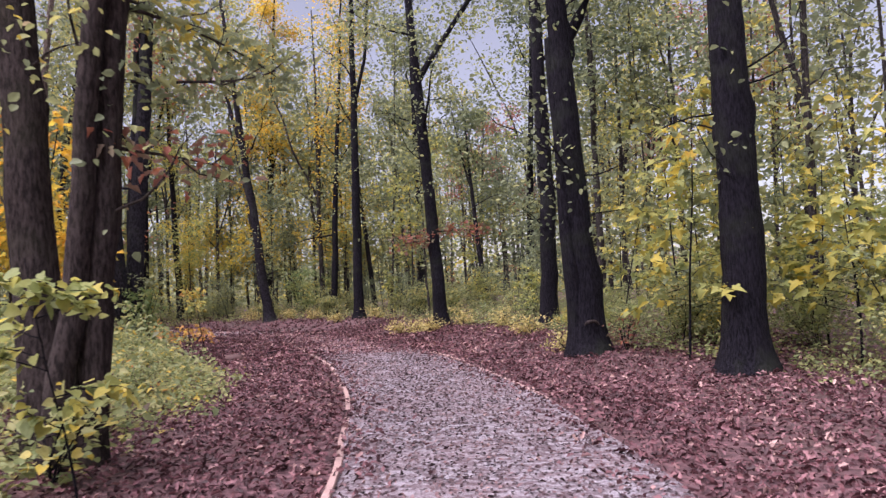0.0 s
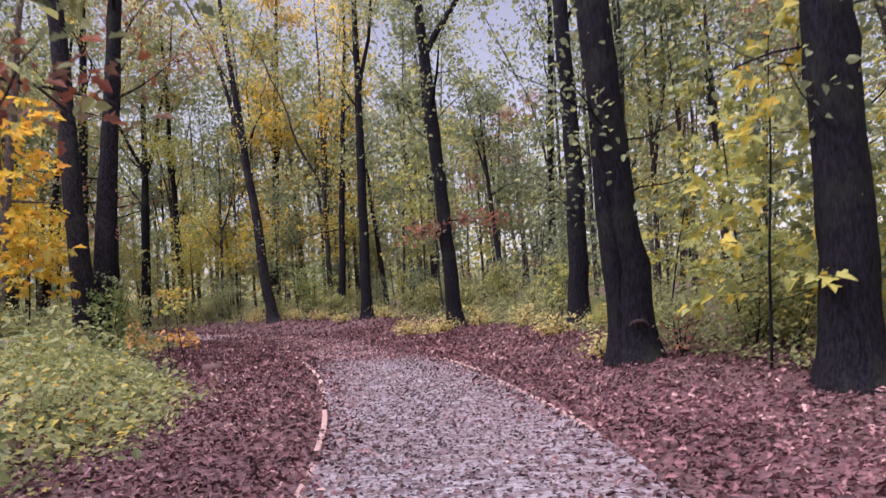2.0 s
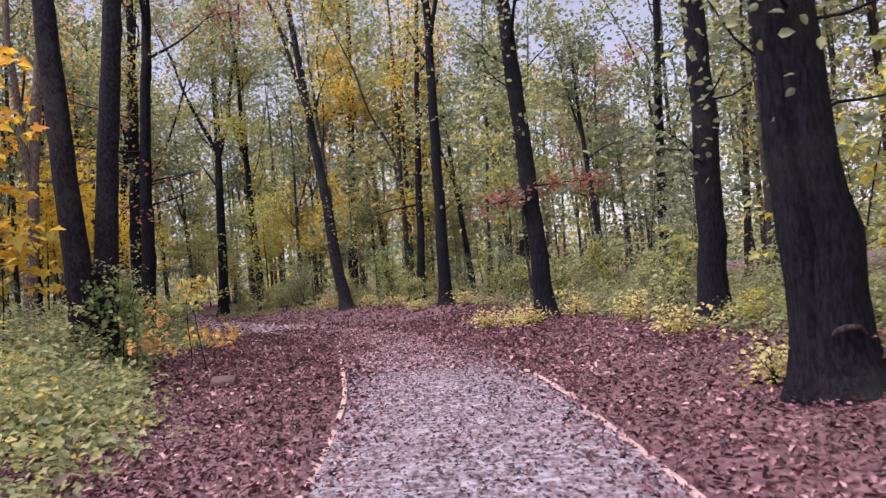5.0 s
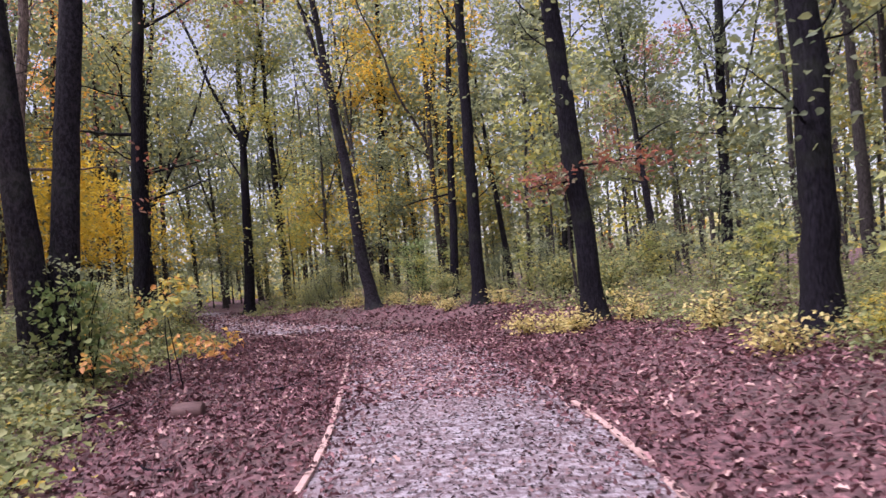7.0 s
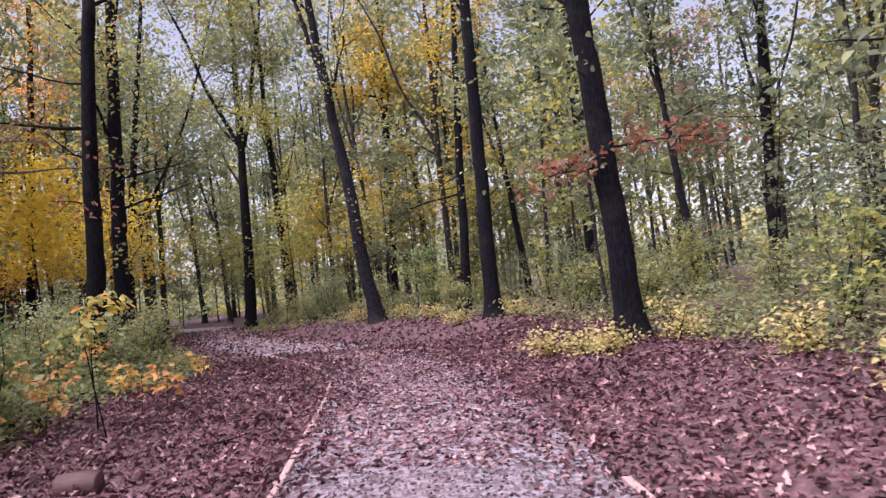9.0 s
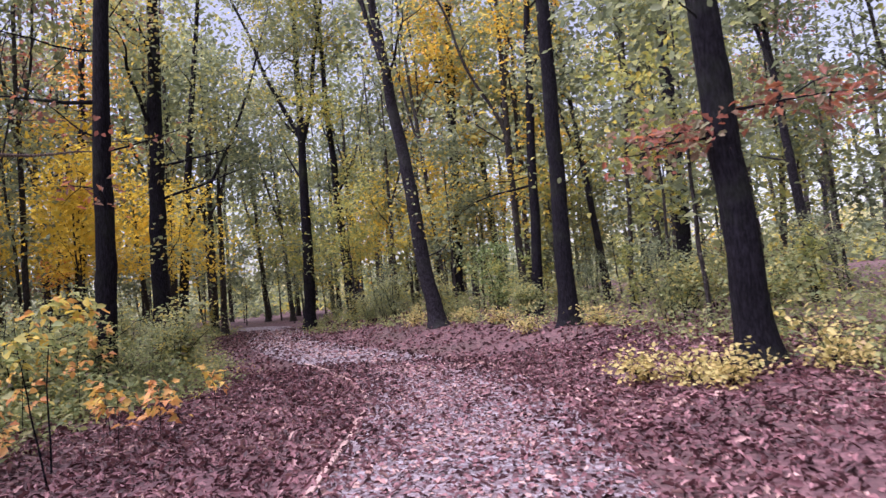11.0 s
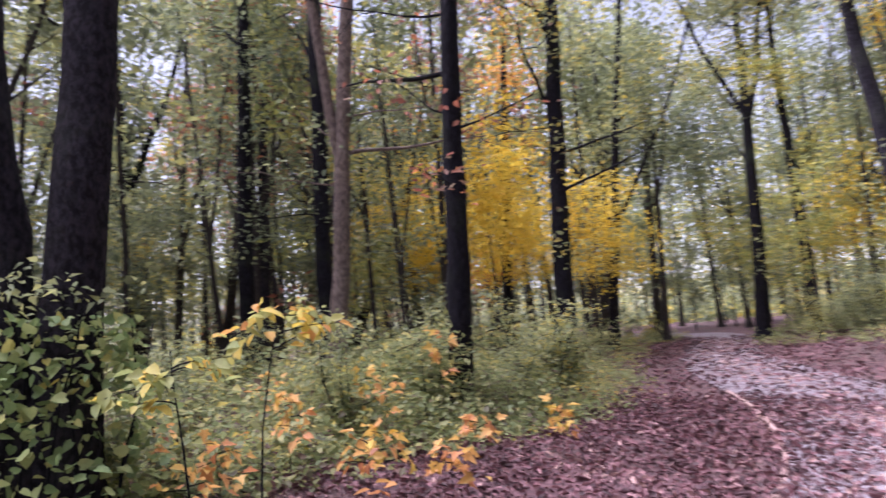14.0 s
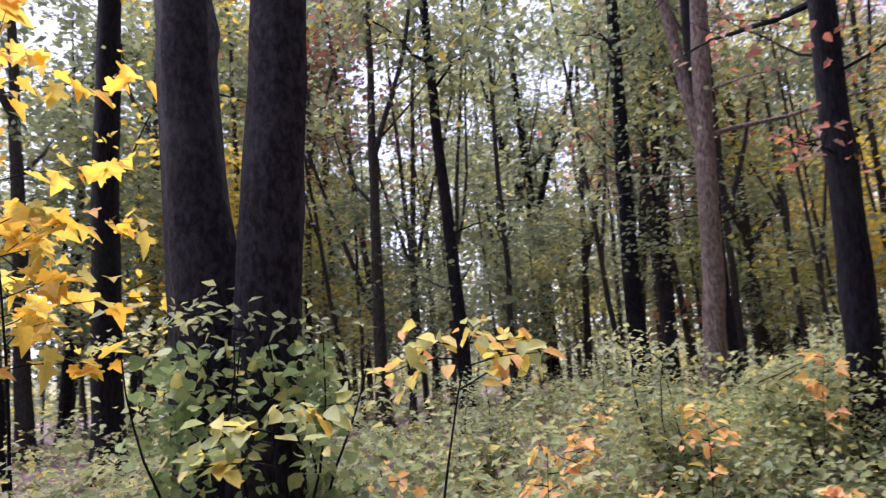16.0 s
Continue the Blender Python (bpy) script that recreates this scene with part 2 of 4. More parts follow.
# ---- mesh helpers ----
def mesh_of(name, verts, sizes, loops, mat, soft=True):
    """A mesh from flat arrays: vertices, corners per face, corner indices."""
    me = bpy.data.meshes.new(name)
    me.vertices.add(len(verts))
    me.vertices.foreach_set("co", np.asarray(verts, np.float32).ravel())
    me.loops.add(len(loops))
    me.loops.foreach_set("vertex_index", np.asarray(loops, np.int32))
    me.polygons.add(len(sizes))
    sizes = np.asarray(sizes, np.int32)
    me.polygons.foreach_set("loop_start", np.concatenate([[0], np.cumsum(sizes)[:-1]]).astype(np.int32))
    me.polygons.foreach_set("use_smooth", np.full(len(sizes), soft))
    me.update(calc_edges=True)
    me.materials.append(mat)
    return me


def part(name, data, parent, label=""):
    """One mesh object under a thing or part."""
    ob = new(name, data)
    ob.parent = parent
    return tagged(ob, label)


def thing(name, x, y, z, label, category, group="", turn=0):
    ob = new(name)
    ob.empty_display_size = 0.2
    ob.matrix_basis = pose(x, y, z, 0, 0, turn)
    return tagged(ob, label, category, group)


# leaf outlines: half a blade from stalk to tip, mirrored over a folded midrib; length 1
OVAL = [(0.0, 0.0), (0.33, 0.32), (0.29, 0.7), (0.0, 1.05)]
OAK = [(0.0, 0.0), (0.26, 0.3), (0.13, 0.46), (0.3, 0.74), (0.0, 1.05)]
MAPLE = [(0.0, 0.0), (0.22, -0.12), (0.36, -0.02), (0.3, 0.16), (0.6, 0.3), (0.56, 0.5), (0.3, 0.48), (0.22, 0.72), (0.0, 1.1)]
HEART = [(0.0, 0.0), (0.3, -0.12), (0.5, 0.2), (0.36, 0.6), (0.0, 1.0)]
SPRAY = [(0.0, 0.0), (0.3, 0.35), (0.0, 1.0)]


def blade(outline, fold, droop):
    """Vertices and faces of one leaf: two halves that meet at the midrib."""
    right = [(x, y, x * fold - droop * y * y) for x, y in outline]
    left = [(-x, y, x * fold - droop * y * y) for x, y in outline[1:-1]]
    k = len(outline)
    return np.array(right + left), [list(range(k)), [0] + [k - 1] + list(range(2 * k - 3, k - 1, -1))]


BLADES = {"oval": blade(OVAL, 0.35, 0.25), "oak": blade(OAK, 0.65, 0.4), "maple": blade(MAPLE, 0.25, 0.3), "heart": blade(HEART, 0.2, 0.2), "spray": blade(SPRAY, 0.3, 0.2)}


def leaves(name, at, size, kind, mat, rng, flat=0.6, aim=None):
    """One mesh of separate leaves at the places given. flat: the spread of their tilt, in radians. aim: the way each points; the tips then hang."""
    v, faces = BLADES[kind]
    n = len(at)
    yaw, tilt, roll = rng.uniform(0, 2 * np.pi, n), rng.normal(0, flat, n), rng.normal(0, flat, n)
    if aim is not None:
        yaw, tilt = aim + rng.normal(0, 0.6, n), rng.normal(-0.3, 0.45, n)
    s = size * rng.uniform(0.6, 1.35, n)
    p = v[None] * s[:, None, None]
    y1 = p[..., 1] * np.cos(tilt)[:, None] - p[..., 2] * np.sin(tilt)[:, None]
    z1 = p[..., 1] * np.sin(tilt)[:, None] + p[..., 2] * np.cos(tilt)[:, None]
    x2 = p[..., 0] * np.cos(roll)[:, None] + z1 * np.sin(roll)[:, None]
    z2 = -p[..., 0] * np.sin(roll)[:, None] + z1 * np.cos(roll)[:, None]
    c, d = np.cos(yaw)[:, None], np.sin(yaw)[:, None]
    out = np.stack([x2 * c - y1 * d, x2 * d + y1 * c, z2], -1) + np.asarray(at)[:, None]
    flat_loops = np.concatenate(faces)
    loops = (flat_loops[None] + (np.arange(n) * len(v))[:, None]).ravel()
    return mesh_of(name, out.reshape(-1, 3), np.tile([len(f) for f in faces], n), loops, mat)


class Tubes:
    """Tapered round stems, gathered into one mesh."""

    def __init__(self):
        self.v, self.loops, self.count = [], [], 0

    def add(self, line, radii, sides=8, rough=0.0, rng=None):
        line, radii = np.asarray(line, float), np.asarray(radii, float)
        d = np.gradient(line, axis=0)
        d /= np.linalg.norm(d, axis=1)[:, None] + 1e-9
        ref = np.where(np.abs(d[:, 2:3]) > 0.9, [[1.0, 0, 0]], [[0, 0, 1.0]])
        a = np.cross(d, ref)
        a /= np.linalg.norm(a, axis=1)[:, None]
        b = np.cross(d, a)
        ang = np.linspace(0, 2 * np.pi, sides, endpoint=False)
        r = radii[:, None] * np.ones(sides)[None]
        if rough:
            lobes = sum(rng.uniform(0.3, 1) * np.sin(k * ang + rng.uniform(0, 6)) for k in (2, 3, 5)) / 2
            wave = np.cumsum(rng.normal(0, 0.4, (len(line), sides)), 0)
            wave -= np.linspace(0, 1, len(line))[:, None] * wave[-1]
            r *= 1 + rough * (lobes[None] + 0.35 * np.clip(wave, -2, 2))
            if sides > 12:  # knots, burls and healed limb scars
                for _ in range(9):
                    kz, ka = rng.integers(4, max(6, len(line) // 2)), rng.uniform(0, 2 * np.pi)
                    near = np.exp(-((np.arange(len(line)) - kz) / 0.9) ** 2)[:, None] * np.exp(-(np.angle(np.exp(1j * (ang - ka))) / 0.45) ** 2)[None]
                    r *= 1 + rng.uniform(0.1, 0.26) * near
        ring = line[:, None] + r[..., None] * (a[:, None] * np.cos(ang)[None, :, None] + b[:, None] * np.sin(ang)[None, :, None])
        k = len(line)
        i, j = np.meshgrid(np.arange(k - 1), np.arange(sides), indexing="ij")
        j2 = (j + 1) % sides
        q = np.stack([i * sides + j, i * sides + j2, (i + 1) * sides + j2, (i + 1) * sides + j], -1).reshape(-1, 4) + self.count
        self.v.append(ring.reshape(-1, 3))
        self.loops.append(q.ravel())
        self.count += k * sides

    def mesh(self, name, mat):
        loops = np.concatenate(self.loops)
        return mesh_of(name, np.vstack(self.v), np.full(len(loops) // 4, 4), loops, mat)


def sprig(start, way, length, rng, bend=0.25, n=6, rise=0.1):
    """A wandering line for a limb."""
    way = np.asarray(way, float) / np.linalg.norm(way)
    pts, p = [np.asarray(start, float)], np.asarray(start, float)
    for _ in range(n):
        way = way + rng.normal(0, bend, 3) * 0.6 + np.array([0, 0, rise])
        way /= np.linalg.norm(way)
        p = p + way * length / n
        pts.append(p)
    return np.array(pts)


def tree(name, label, x, y, lean, girth, tall, bark, leaf, seed, limbs=7, crown_from=6.0, count=2500, size=0.16, kind="oval",
         forks=(), group="", sides=12, spread=3.2, flare=0.7, sway=0.02, base_z=None, low=0, sprays=(), clump=0.42, twigs=4, foot=0.28):
    """A forest tree: flared trunk, forks, limbs and a loose crown. lean: sideways metres per metre of height."""
    rng = np.random.default_rng(seed)
    if sides > 8:
        count, size = int(count * 1.12), size * 0.87
    root = thing(name, x, y, ground(x, y) - 0.05 if base_z is None else base_z, label, "tree", group)
    zs = np.concatenate([[0, 0.12, 0.3, 0.55, 0.9], np.arange(1.4, tall, 0.6 if sides <= 12 else 0.3), [tall]])
    wander = np.cumsum(rng.normal(0, sway, (len(zs), 2)), 0) * np.sqrt(np.gradient(zs))[:, None]
    wander[:5] *= 0.2
    axis = np.column_stack([lean[0] * zs + wander[:, 0], lean[1] * zs + wander[:, 1], zs])
    rad = girth / 2 * (1 - 0.8 * (zs / tall) ** 1.1) + girth / 2 * flare * np.exp(-zs / foot)
    t = Tubes()
    t.add(axis, rad, sides, 0.07, rng)
    part("trunk", t.mesh("trunk", bark), root)
    at, stems = [], [(axis, rad, crown_from)]

    def along(ax, z):
        return np.array([np.interp(z, ax[:, 2], ax[:, i]) for i in range(3)])

    for z0, way, scale in forks:
        p = along(axis, z0)
        r0 = np.interp(z0, zs, rad) * scale
        ln = sprig(p, (way[0], way[1], 1), tall - z0, rng, 0.12, 14, 0.05)
        f = Tubes()
        rr = r0 * (1 - 0.8 * np.linspace(0, 1, len(ln)))
        f.add(ln, rr, 8, 0.05, rng)
        part("limb", f.mesh("limb", bark), root)
        stems.append((ln, rr, max(crown_from, z0 + 1)))
    for i in range(limbs):
        ax, rr, z_from = stems[i % len(stems)]
        top = ax[-1, 2]
        z = z_from + (top - 0.5 - z_from) * (i + rng.uniform(0, 0.9)) / limbs
        p = along(ax, z)
        r0 = np.interp(z, ax[:, 2], rr) * 0.36
        ang = rng.uniform(0, 2 * np.pi)
        long = spread * rng.uniform(0.6, 1.1) * (1.1 - 0.5 * (z - z_from) / max(1, top - z_from))
        ln = sprig(p, (np.cos(ang), np.sin(ang), rng.uniform(0.5, 1.5)), long, rng, 0.3, 7 if sides > 8 else 5, 0.06)
        b = Tubes()
        b.add(ln, r0 * (1 - 0.85 * np.linspace(0, 1, len(ln))), 6 if sides > 8 else 4)
        for _ in range(twigs):
            k = rng.integers(2, len(ln))
            tw = sprig(ln[k], rng.normal(0, 1, 3) + (ln[-1] - ln[0]) / long * 0.8, long * rng.uniform(0.3, 0.55), rng, 0.4, 5)
            b.add(tw, r0 * 0.3 * (1 - 0.85 * np.linspace(0, 1, len(tw))) + 0.003, 4 if sides > 8 else 3)
            at.append(tw[1:])
        at.append(ln[2:])
        part("limb", b.mesh("limb", bark), root)
    for i in range(low):
        z = rng.uniform(2.2, crown_from)
        p = along(axis, z)
        ang = rng.uniform(0, 2 * np.pi)
        ln = sprig(p, (np.cos(ang), np.sin(ang), 0.25), rng.uniform(0.8, 2.0), rng, 0.35, 6)
        b = Tubes()
        b.add(ln, 0.018 * (1 - 0.8 * np.linspace(0, 1, len(ln))) + 0.002, 5)
        part("twig", b.mesh("twig", bark), root)
        at.append(ln[2:])
    for z, way, long, tint, n in sprays:  # low limbs, dead or in leaf
        ln = sprig(along(axis, z), way, long, rng, 0.14, 7, 0.0)
        b = Tubes()
        b.add(ln, (0.02 if n else 0.045) * (1 - 0.8 * np.linspace(0, 1, len(ln))) + 0.002, 5)
        for _ in range(3):
            k = rng.integers(2, len(ln) - 1)
            tw = sprig(ln[k], np.asarray(way, float) + rng.normal(0, 0.5, 3), long * 0.4, rng, 0.3, 4)
            b.add(tw, 0.008 * (1 - 0.8 * np.linspace(0, 1, len(tw))) + 0.002, 4)
        limb = part("limb", b.mesh("limb", bark), root)
        if n == 0:
            continue
        c = ln[rng.integers(1, len(ln), n)] + rng.normal(0, 1, (n, 3)) * np.array([0.24, 0.24, 0.15])
        part("foliage", leaves("foliage", c, 0.115, "oak", tint, rng, 0.5), limb, "spray of withered autumn leaves")
    nodes = np.vstack(at)
    # leaves gather in flat sprays round the twigs
    c = nodes[rng.integers(0, len(nodes), count // 9)]
    c = np.repeat(c + rng.normal(0, 0.3, c.shape), 9, 0)
    c = c + rng.normal(0, 1, c.shape) * np.array([clump, clump, clump * 0.32])
    part("crown", leaves("crown", c, size, kind, leaf, rng), root)
    return root


def shrub(name, label, x, y, tall, wide, leaf, seed, count=700, size=0.09, kind="oval", stems=4, bark=None, group="", bare=0.15):
    """A bush or sapling: thin stems from one root and sprays of leaves."""
    rng = np.random.default_rng(seed)
    root = thing(name, x, y, ground(x, y) - 0.02, label, "shrub", group)
    at = []
    for i in range(stems):
        t = Tubes()
        ang = rng.uniform(0, 2 * np.pi)
        out = wide * rng.uniform(0.1, 0.6)
        ln = sprig((0, 0, 0), (np.cos(ang) * out, np.sin(ang) * out, tall), tall * rng.uniform(0.6, 1.05), rng, 0.22, 8, 0.0)
        t.add(ln, 0.014 * (1 - 0.75 * np.linspace(0, 1, len(ln))) * (0.6 + tall * 0.25), 5)
        at.append(ln[2:])
        for _ in range(3):
            k = rng.integers(2, len(ln))
            tw = sprig(ln[k], (*rng.normal(0, 1, 2), 0.3), wide * rng.uniform(0.2, 0.45), rng, 0.35, 4)
            t.add(tw, 0.006 * (1 - 0.7 * np.linspace(0, 1, len(tw))), 4)
            at.append(tw[1:])
        part("stem", t.mesh("stem", bark or bark_dark), root)
    nodes = np.vstack(at)
    nodes = nodes[nodes[:, 2] > bare * tall]
    c = nodes[rng.integers(0, len(nodes), count // 5)]
    c = np.repeat(c, 5, 0) + rng.normal(0, 1, (count // 5 * 5, 3)) * np.array([0.13, 0.13, 0.05]) * (0.6 + wide * 0.4)
    c[:, 2] = np.maximum(c[:, 2], 0.05)
    part("foliage", leaves("foliage", c, size, kind, leaf, rng, 0.5), root)
    return root


def sapling(name, label, x, y, tall, branches, leaf, seed, size, kind="maple", per=9, group="", thick=0.012, lean=0.08):
    """A young plant: one thin stem, side branches, and leaves in pairs along them. branches: (height, way, length)."""
    rng = np.random.default_rng(seed)
    root = thing(name, x, y, ground(x, y) - 0.02, label, "sapling", group)
    stem = sprig((0, 0, 0), (*rng.normal(0, lean, 2), 1), tall, rng, 0.06, 10, 0.02)
    t = Tubes()
    t.add(stem, thick * (1 - 0.75 * np.linspace(0, 1, len(stem))), 6)
    part("stem", t.mesh("stem", bark_dark), root)
    at, aim = [], []
    for z, way, long in branches:
        p = np.array([np.interp(z, stem[:, 2], stem[:, i]) for i in range(3)])
        ln = sprig(p, (way[0], way[1], 0.35), long, rng, 0.15, 6, -0.05)
        t = Tubes()
        t.add(ln, 0.005 * (1 - 0.7 * np.linspace(0, 1, len(ln))) + 0.001, 5)
        part("branch", t.mesh("branch", bark_dark), root)
        for k in range(per):
            u = (0.3 + 0.7 * (k + 1) / per) * (len(ln) - 1)
            i = min(int(u), len(ln) - 2)
            d = ln[i + 1] - ln[i]
            turn = 0.0 if k == per - 1 else (1 if k % 2 else -1) * rng.uniform(0.5, 1.2)
            at.append(ln[i] + d * (u - i))
            aim.append(math.atan2(-d[0], d[1]) + turn)
    part("foliage", leaves("foliage", np.array(at) + rng.normal(0, 0.4 * size, (len(at), 3)), size, kind, leaf, rng, 0.45, np.array(aim)), root)
    return root


def whorl(n, low, high, long, seed):
    """Branches all round a stem, longest low down."""
    r = np.random.default_rng(seed)
    out = []
    for i in range(n):
        u = (i + r.uniform(0, 0.8)) / n
        a = i * 2.4 + r.uniform(-0.4, 0.4)
        out.append((low + (high - low) * u, (math.cos(a), math.sin(a)), long * r.uniform(0.7, 1.1) * (1.1 - 0.6 * u)))
    return out


# ---- ground, path, edging ----
def build_ground():
    xs = np.concatenate([[-900, -400, -200, -120, -80, -60, -50], np.arange(-44, 16, 0.6), [18, 22, 30, 45, 70, 110, 200, 400, 900]])
    ys = np.concatenate([[-900, -400, -200, -100, -50, -25, -14, -9], np.arange(-6, 56, 0.6), [58, 62, 70, 85, 110, 200, 400, 900]])
    gx, gy = np.meshgrid(xs, ys, indexing="ij")
    z = height(gx.ravel(), gy.ravel())
    v = np.column_stack([gx.ravel(), gy.ravel(), z])
    a, b = len(xs), len(ys)
    i, j = np.meshgrid(np.arange(a - 1), np.arange(b - 1), indexing="ij")
    q = np.stack([i * b + j, (i + 1) * b + j, (i + 1) * b + j + 1, i * b + j + 1], -1).reshape(-1, 4)
    ob = new("ground", mesh_of("ground", v, np.full(len(q), 4), q.ravel(), mat_ground))
    tagged(ob, "forest floor covered with red-brown fallen leaves", "ground", kind="structure")


def build_path():
    rng = np.random.default_rng(3)
    u = np.linspace(0.0, 1.0, 11)
    n = len(LEFT)
    v = []
    for p, s in zip(LEFT, SIDE):
        for k in u:
            q = p + s * WIDTH * k
            v.append((q[0], q[1], 0.012 + 0.03 * (1 - (2 * k - 1) ** 2) + rng.normal(0, 0.003)))
    w = len(u)
    i, j = np.meshgrid(np.arange(n - 1), np.arange(w - 1), indexing="ij")
    q = np.stack([i * w + j, i * w + j + 1, (i + 1) * w + j + 1, (i + 1) * w + j], -1).reshape(-1, 4)
    ob = new("path", mesh_of("path", v, np.full(len(q), 4), q.ravel(), mat_path))
    tagged(ob, "grey gravel footpath strewn with trodden leaves", "path", kind="structure")


def edging_board(line, side, seed):
    """A bent timber board on edge, held in the ground, with worn corners."""
    rng = np.random.default_rng(seed)
    prof = [(-0.032, -0.09), (-0.032, 0.02), (-0.025, 0.028), (0.025, 0.028), (0.032, 0.02), (0.032, -0.09)]
    v = []
    tilt, lift = rng.normal(0, 0.06), rng.uniform(-0.042, 0.006)
    for p, s in zip(line, side):
        for a, b in prof:
            q = p + s * (a + tilt * b)
            v.append((q[0], q[1], 0.03 + lift + b + rng.normal(0, 0.0015)))
    k, n = len(prof), len(line)
    loops, sizes = [], []
    for i in range(n - 1):
        for j in range(k):
            j2 = (j + 1) % k
            loops += [i * k + j, (i + 1) * k + j, (i + 1) * k + j2, i * k + j2]
            sizes.append(4)
    loops += list(range(k)) + [(n - 1) * k + j for j in range(k - 1, -1, -1)]
    sizes += [k, k]
    ob = new("edging_board", mesh_of("edging_board", v, sizes, loops, mat_board, False))
    tagged(ob, "weathered pinkish timber edging board along the gravel path", "edging", "path edging boards")


def build_edging():
    right = LEFT + SIDE * WIDTH
    for line, gaps, seed in ((LEFT, ((31, 80), (-9, 3)), 10), (right, ((19.2, 80), (-9, 10.2)), 60)):
        i = 0
        while i < len(line) - 11:
            y = line[i + 5, 1]
            if not any(a < y < b for a, b in gaps):
                edging_board(line[i:i + 10], SIDE[i:i + 10], seed + i)
            i += 10


build_ground()
build_path()
build_edging()

# ---- the trees that stand by the path ----
DARK = "dark-barked forest tree in thinning autumn leaf"
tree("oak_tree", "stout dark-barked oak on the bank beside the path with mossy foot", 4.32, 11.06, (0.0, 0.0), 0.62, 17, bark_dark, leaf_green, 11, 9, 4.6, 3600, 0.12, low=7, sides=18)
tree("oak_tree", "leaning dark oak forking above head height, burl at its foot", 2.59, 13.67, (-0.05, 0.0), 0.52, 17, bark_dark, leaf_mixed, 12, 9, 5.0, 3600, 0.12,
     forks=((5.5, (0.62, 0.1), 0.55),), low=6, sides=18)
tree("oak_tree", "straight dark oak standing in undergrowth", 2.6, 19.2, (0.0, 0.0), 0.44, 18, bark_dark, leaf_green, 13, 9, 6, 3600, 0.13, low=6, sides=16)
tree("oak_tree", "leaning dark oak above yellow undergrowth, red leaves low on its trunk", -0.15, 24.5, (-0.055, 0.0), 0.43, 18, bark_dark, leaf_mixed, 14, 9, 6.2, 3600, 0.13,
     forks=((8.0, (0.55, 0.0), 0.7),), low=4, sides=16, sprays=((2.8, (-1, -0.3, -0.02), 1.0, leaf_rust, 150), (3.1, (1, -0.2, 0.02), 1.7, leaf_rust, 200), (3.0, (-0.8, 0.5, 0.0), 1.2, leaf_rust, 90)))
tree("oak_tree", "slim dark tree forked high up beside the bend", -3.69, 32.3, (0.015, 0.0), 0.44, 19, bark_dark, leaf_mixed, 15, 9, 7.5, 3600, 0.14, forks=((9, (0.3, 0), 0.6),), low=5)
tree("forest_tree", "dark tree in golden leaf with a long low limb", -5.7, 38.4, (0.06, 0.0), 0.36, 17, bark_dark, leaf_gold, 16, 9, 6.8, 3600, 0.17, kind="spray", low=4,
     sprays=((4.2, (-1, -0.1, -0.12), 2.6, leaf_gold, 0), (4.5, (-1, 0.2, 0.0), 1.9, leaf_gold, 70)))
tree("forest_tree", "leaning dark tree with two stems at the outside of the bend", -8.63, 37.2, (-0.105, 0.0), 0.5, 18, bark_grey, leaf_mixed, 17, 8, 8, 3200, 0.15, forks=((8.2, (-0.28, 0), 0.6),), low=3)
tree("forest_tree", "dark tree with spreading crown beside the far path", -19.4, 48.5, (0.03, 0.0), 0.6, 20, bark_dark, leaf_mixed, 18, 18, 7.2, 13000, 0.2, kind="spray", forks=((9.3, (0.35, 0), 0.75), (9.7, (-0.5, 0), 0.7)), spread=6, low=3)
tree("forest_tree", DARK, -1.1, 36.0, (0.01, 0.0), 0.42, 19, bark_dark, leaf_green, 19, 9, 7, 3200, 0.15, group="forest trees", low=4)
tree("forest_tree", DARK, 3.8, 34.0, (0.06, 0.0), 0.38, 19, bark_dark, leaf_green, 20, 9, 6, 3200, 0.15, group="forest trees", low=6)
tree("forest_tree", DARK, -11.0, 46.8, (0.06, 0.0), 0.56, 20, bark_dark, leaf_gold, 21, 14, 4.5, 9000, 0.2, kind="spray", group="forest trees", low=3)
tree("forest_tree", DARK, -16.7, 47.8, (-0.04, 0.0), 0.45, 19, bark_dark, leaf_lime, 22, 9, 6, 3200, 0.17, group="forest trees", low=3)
# a hollow with a swollen lip in the leaning oak's foot
oak = [o for o in scene.objects if o.name.startswith("oak_tree") and abs(o.location.x - 2.59) < 0.01][0]
lip = Tubes()
a = np.linspace(0.35, 2.8, 9)
lip.add(np.column_stack([-0.04 + 0.13 * np.cos(a), -0.37 + 0.07 * np.abs(np.cos(a)), 0.52 + 0.1 * np.sin(a)]), 0.012 + 0.02 * np.sin(a), 7, 0.1, np.random.default_rng(2))
part("burl", lip.mesh("burl", bark_brown), oak, "pale swollen lip over a dark hollow")
twin = Tubes()
z = np.concatenate([[0, 0.15, 0.35, 0.6], np.arange(1.0, 6.2, 0.4)])
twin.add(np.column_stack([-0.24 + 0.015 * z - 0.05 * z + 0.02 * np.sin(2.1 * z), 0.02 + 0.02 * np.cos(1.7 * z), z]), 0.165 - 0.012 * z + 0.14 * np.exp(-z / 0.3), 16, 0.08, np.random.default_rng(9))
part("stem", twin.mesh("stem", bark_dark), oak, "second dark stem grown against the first")
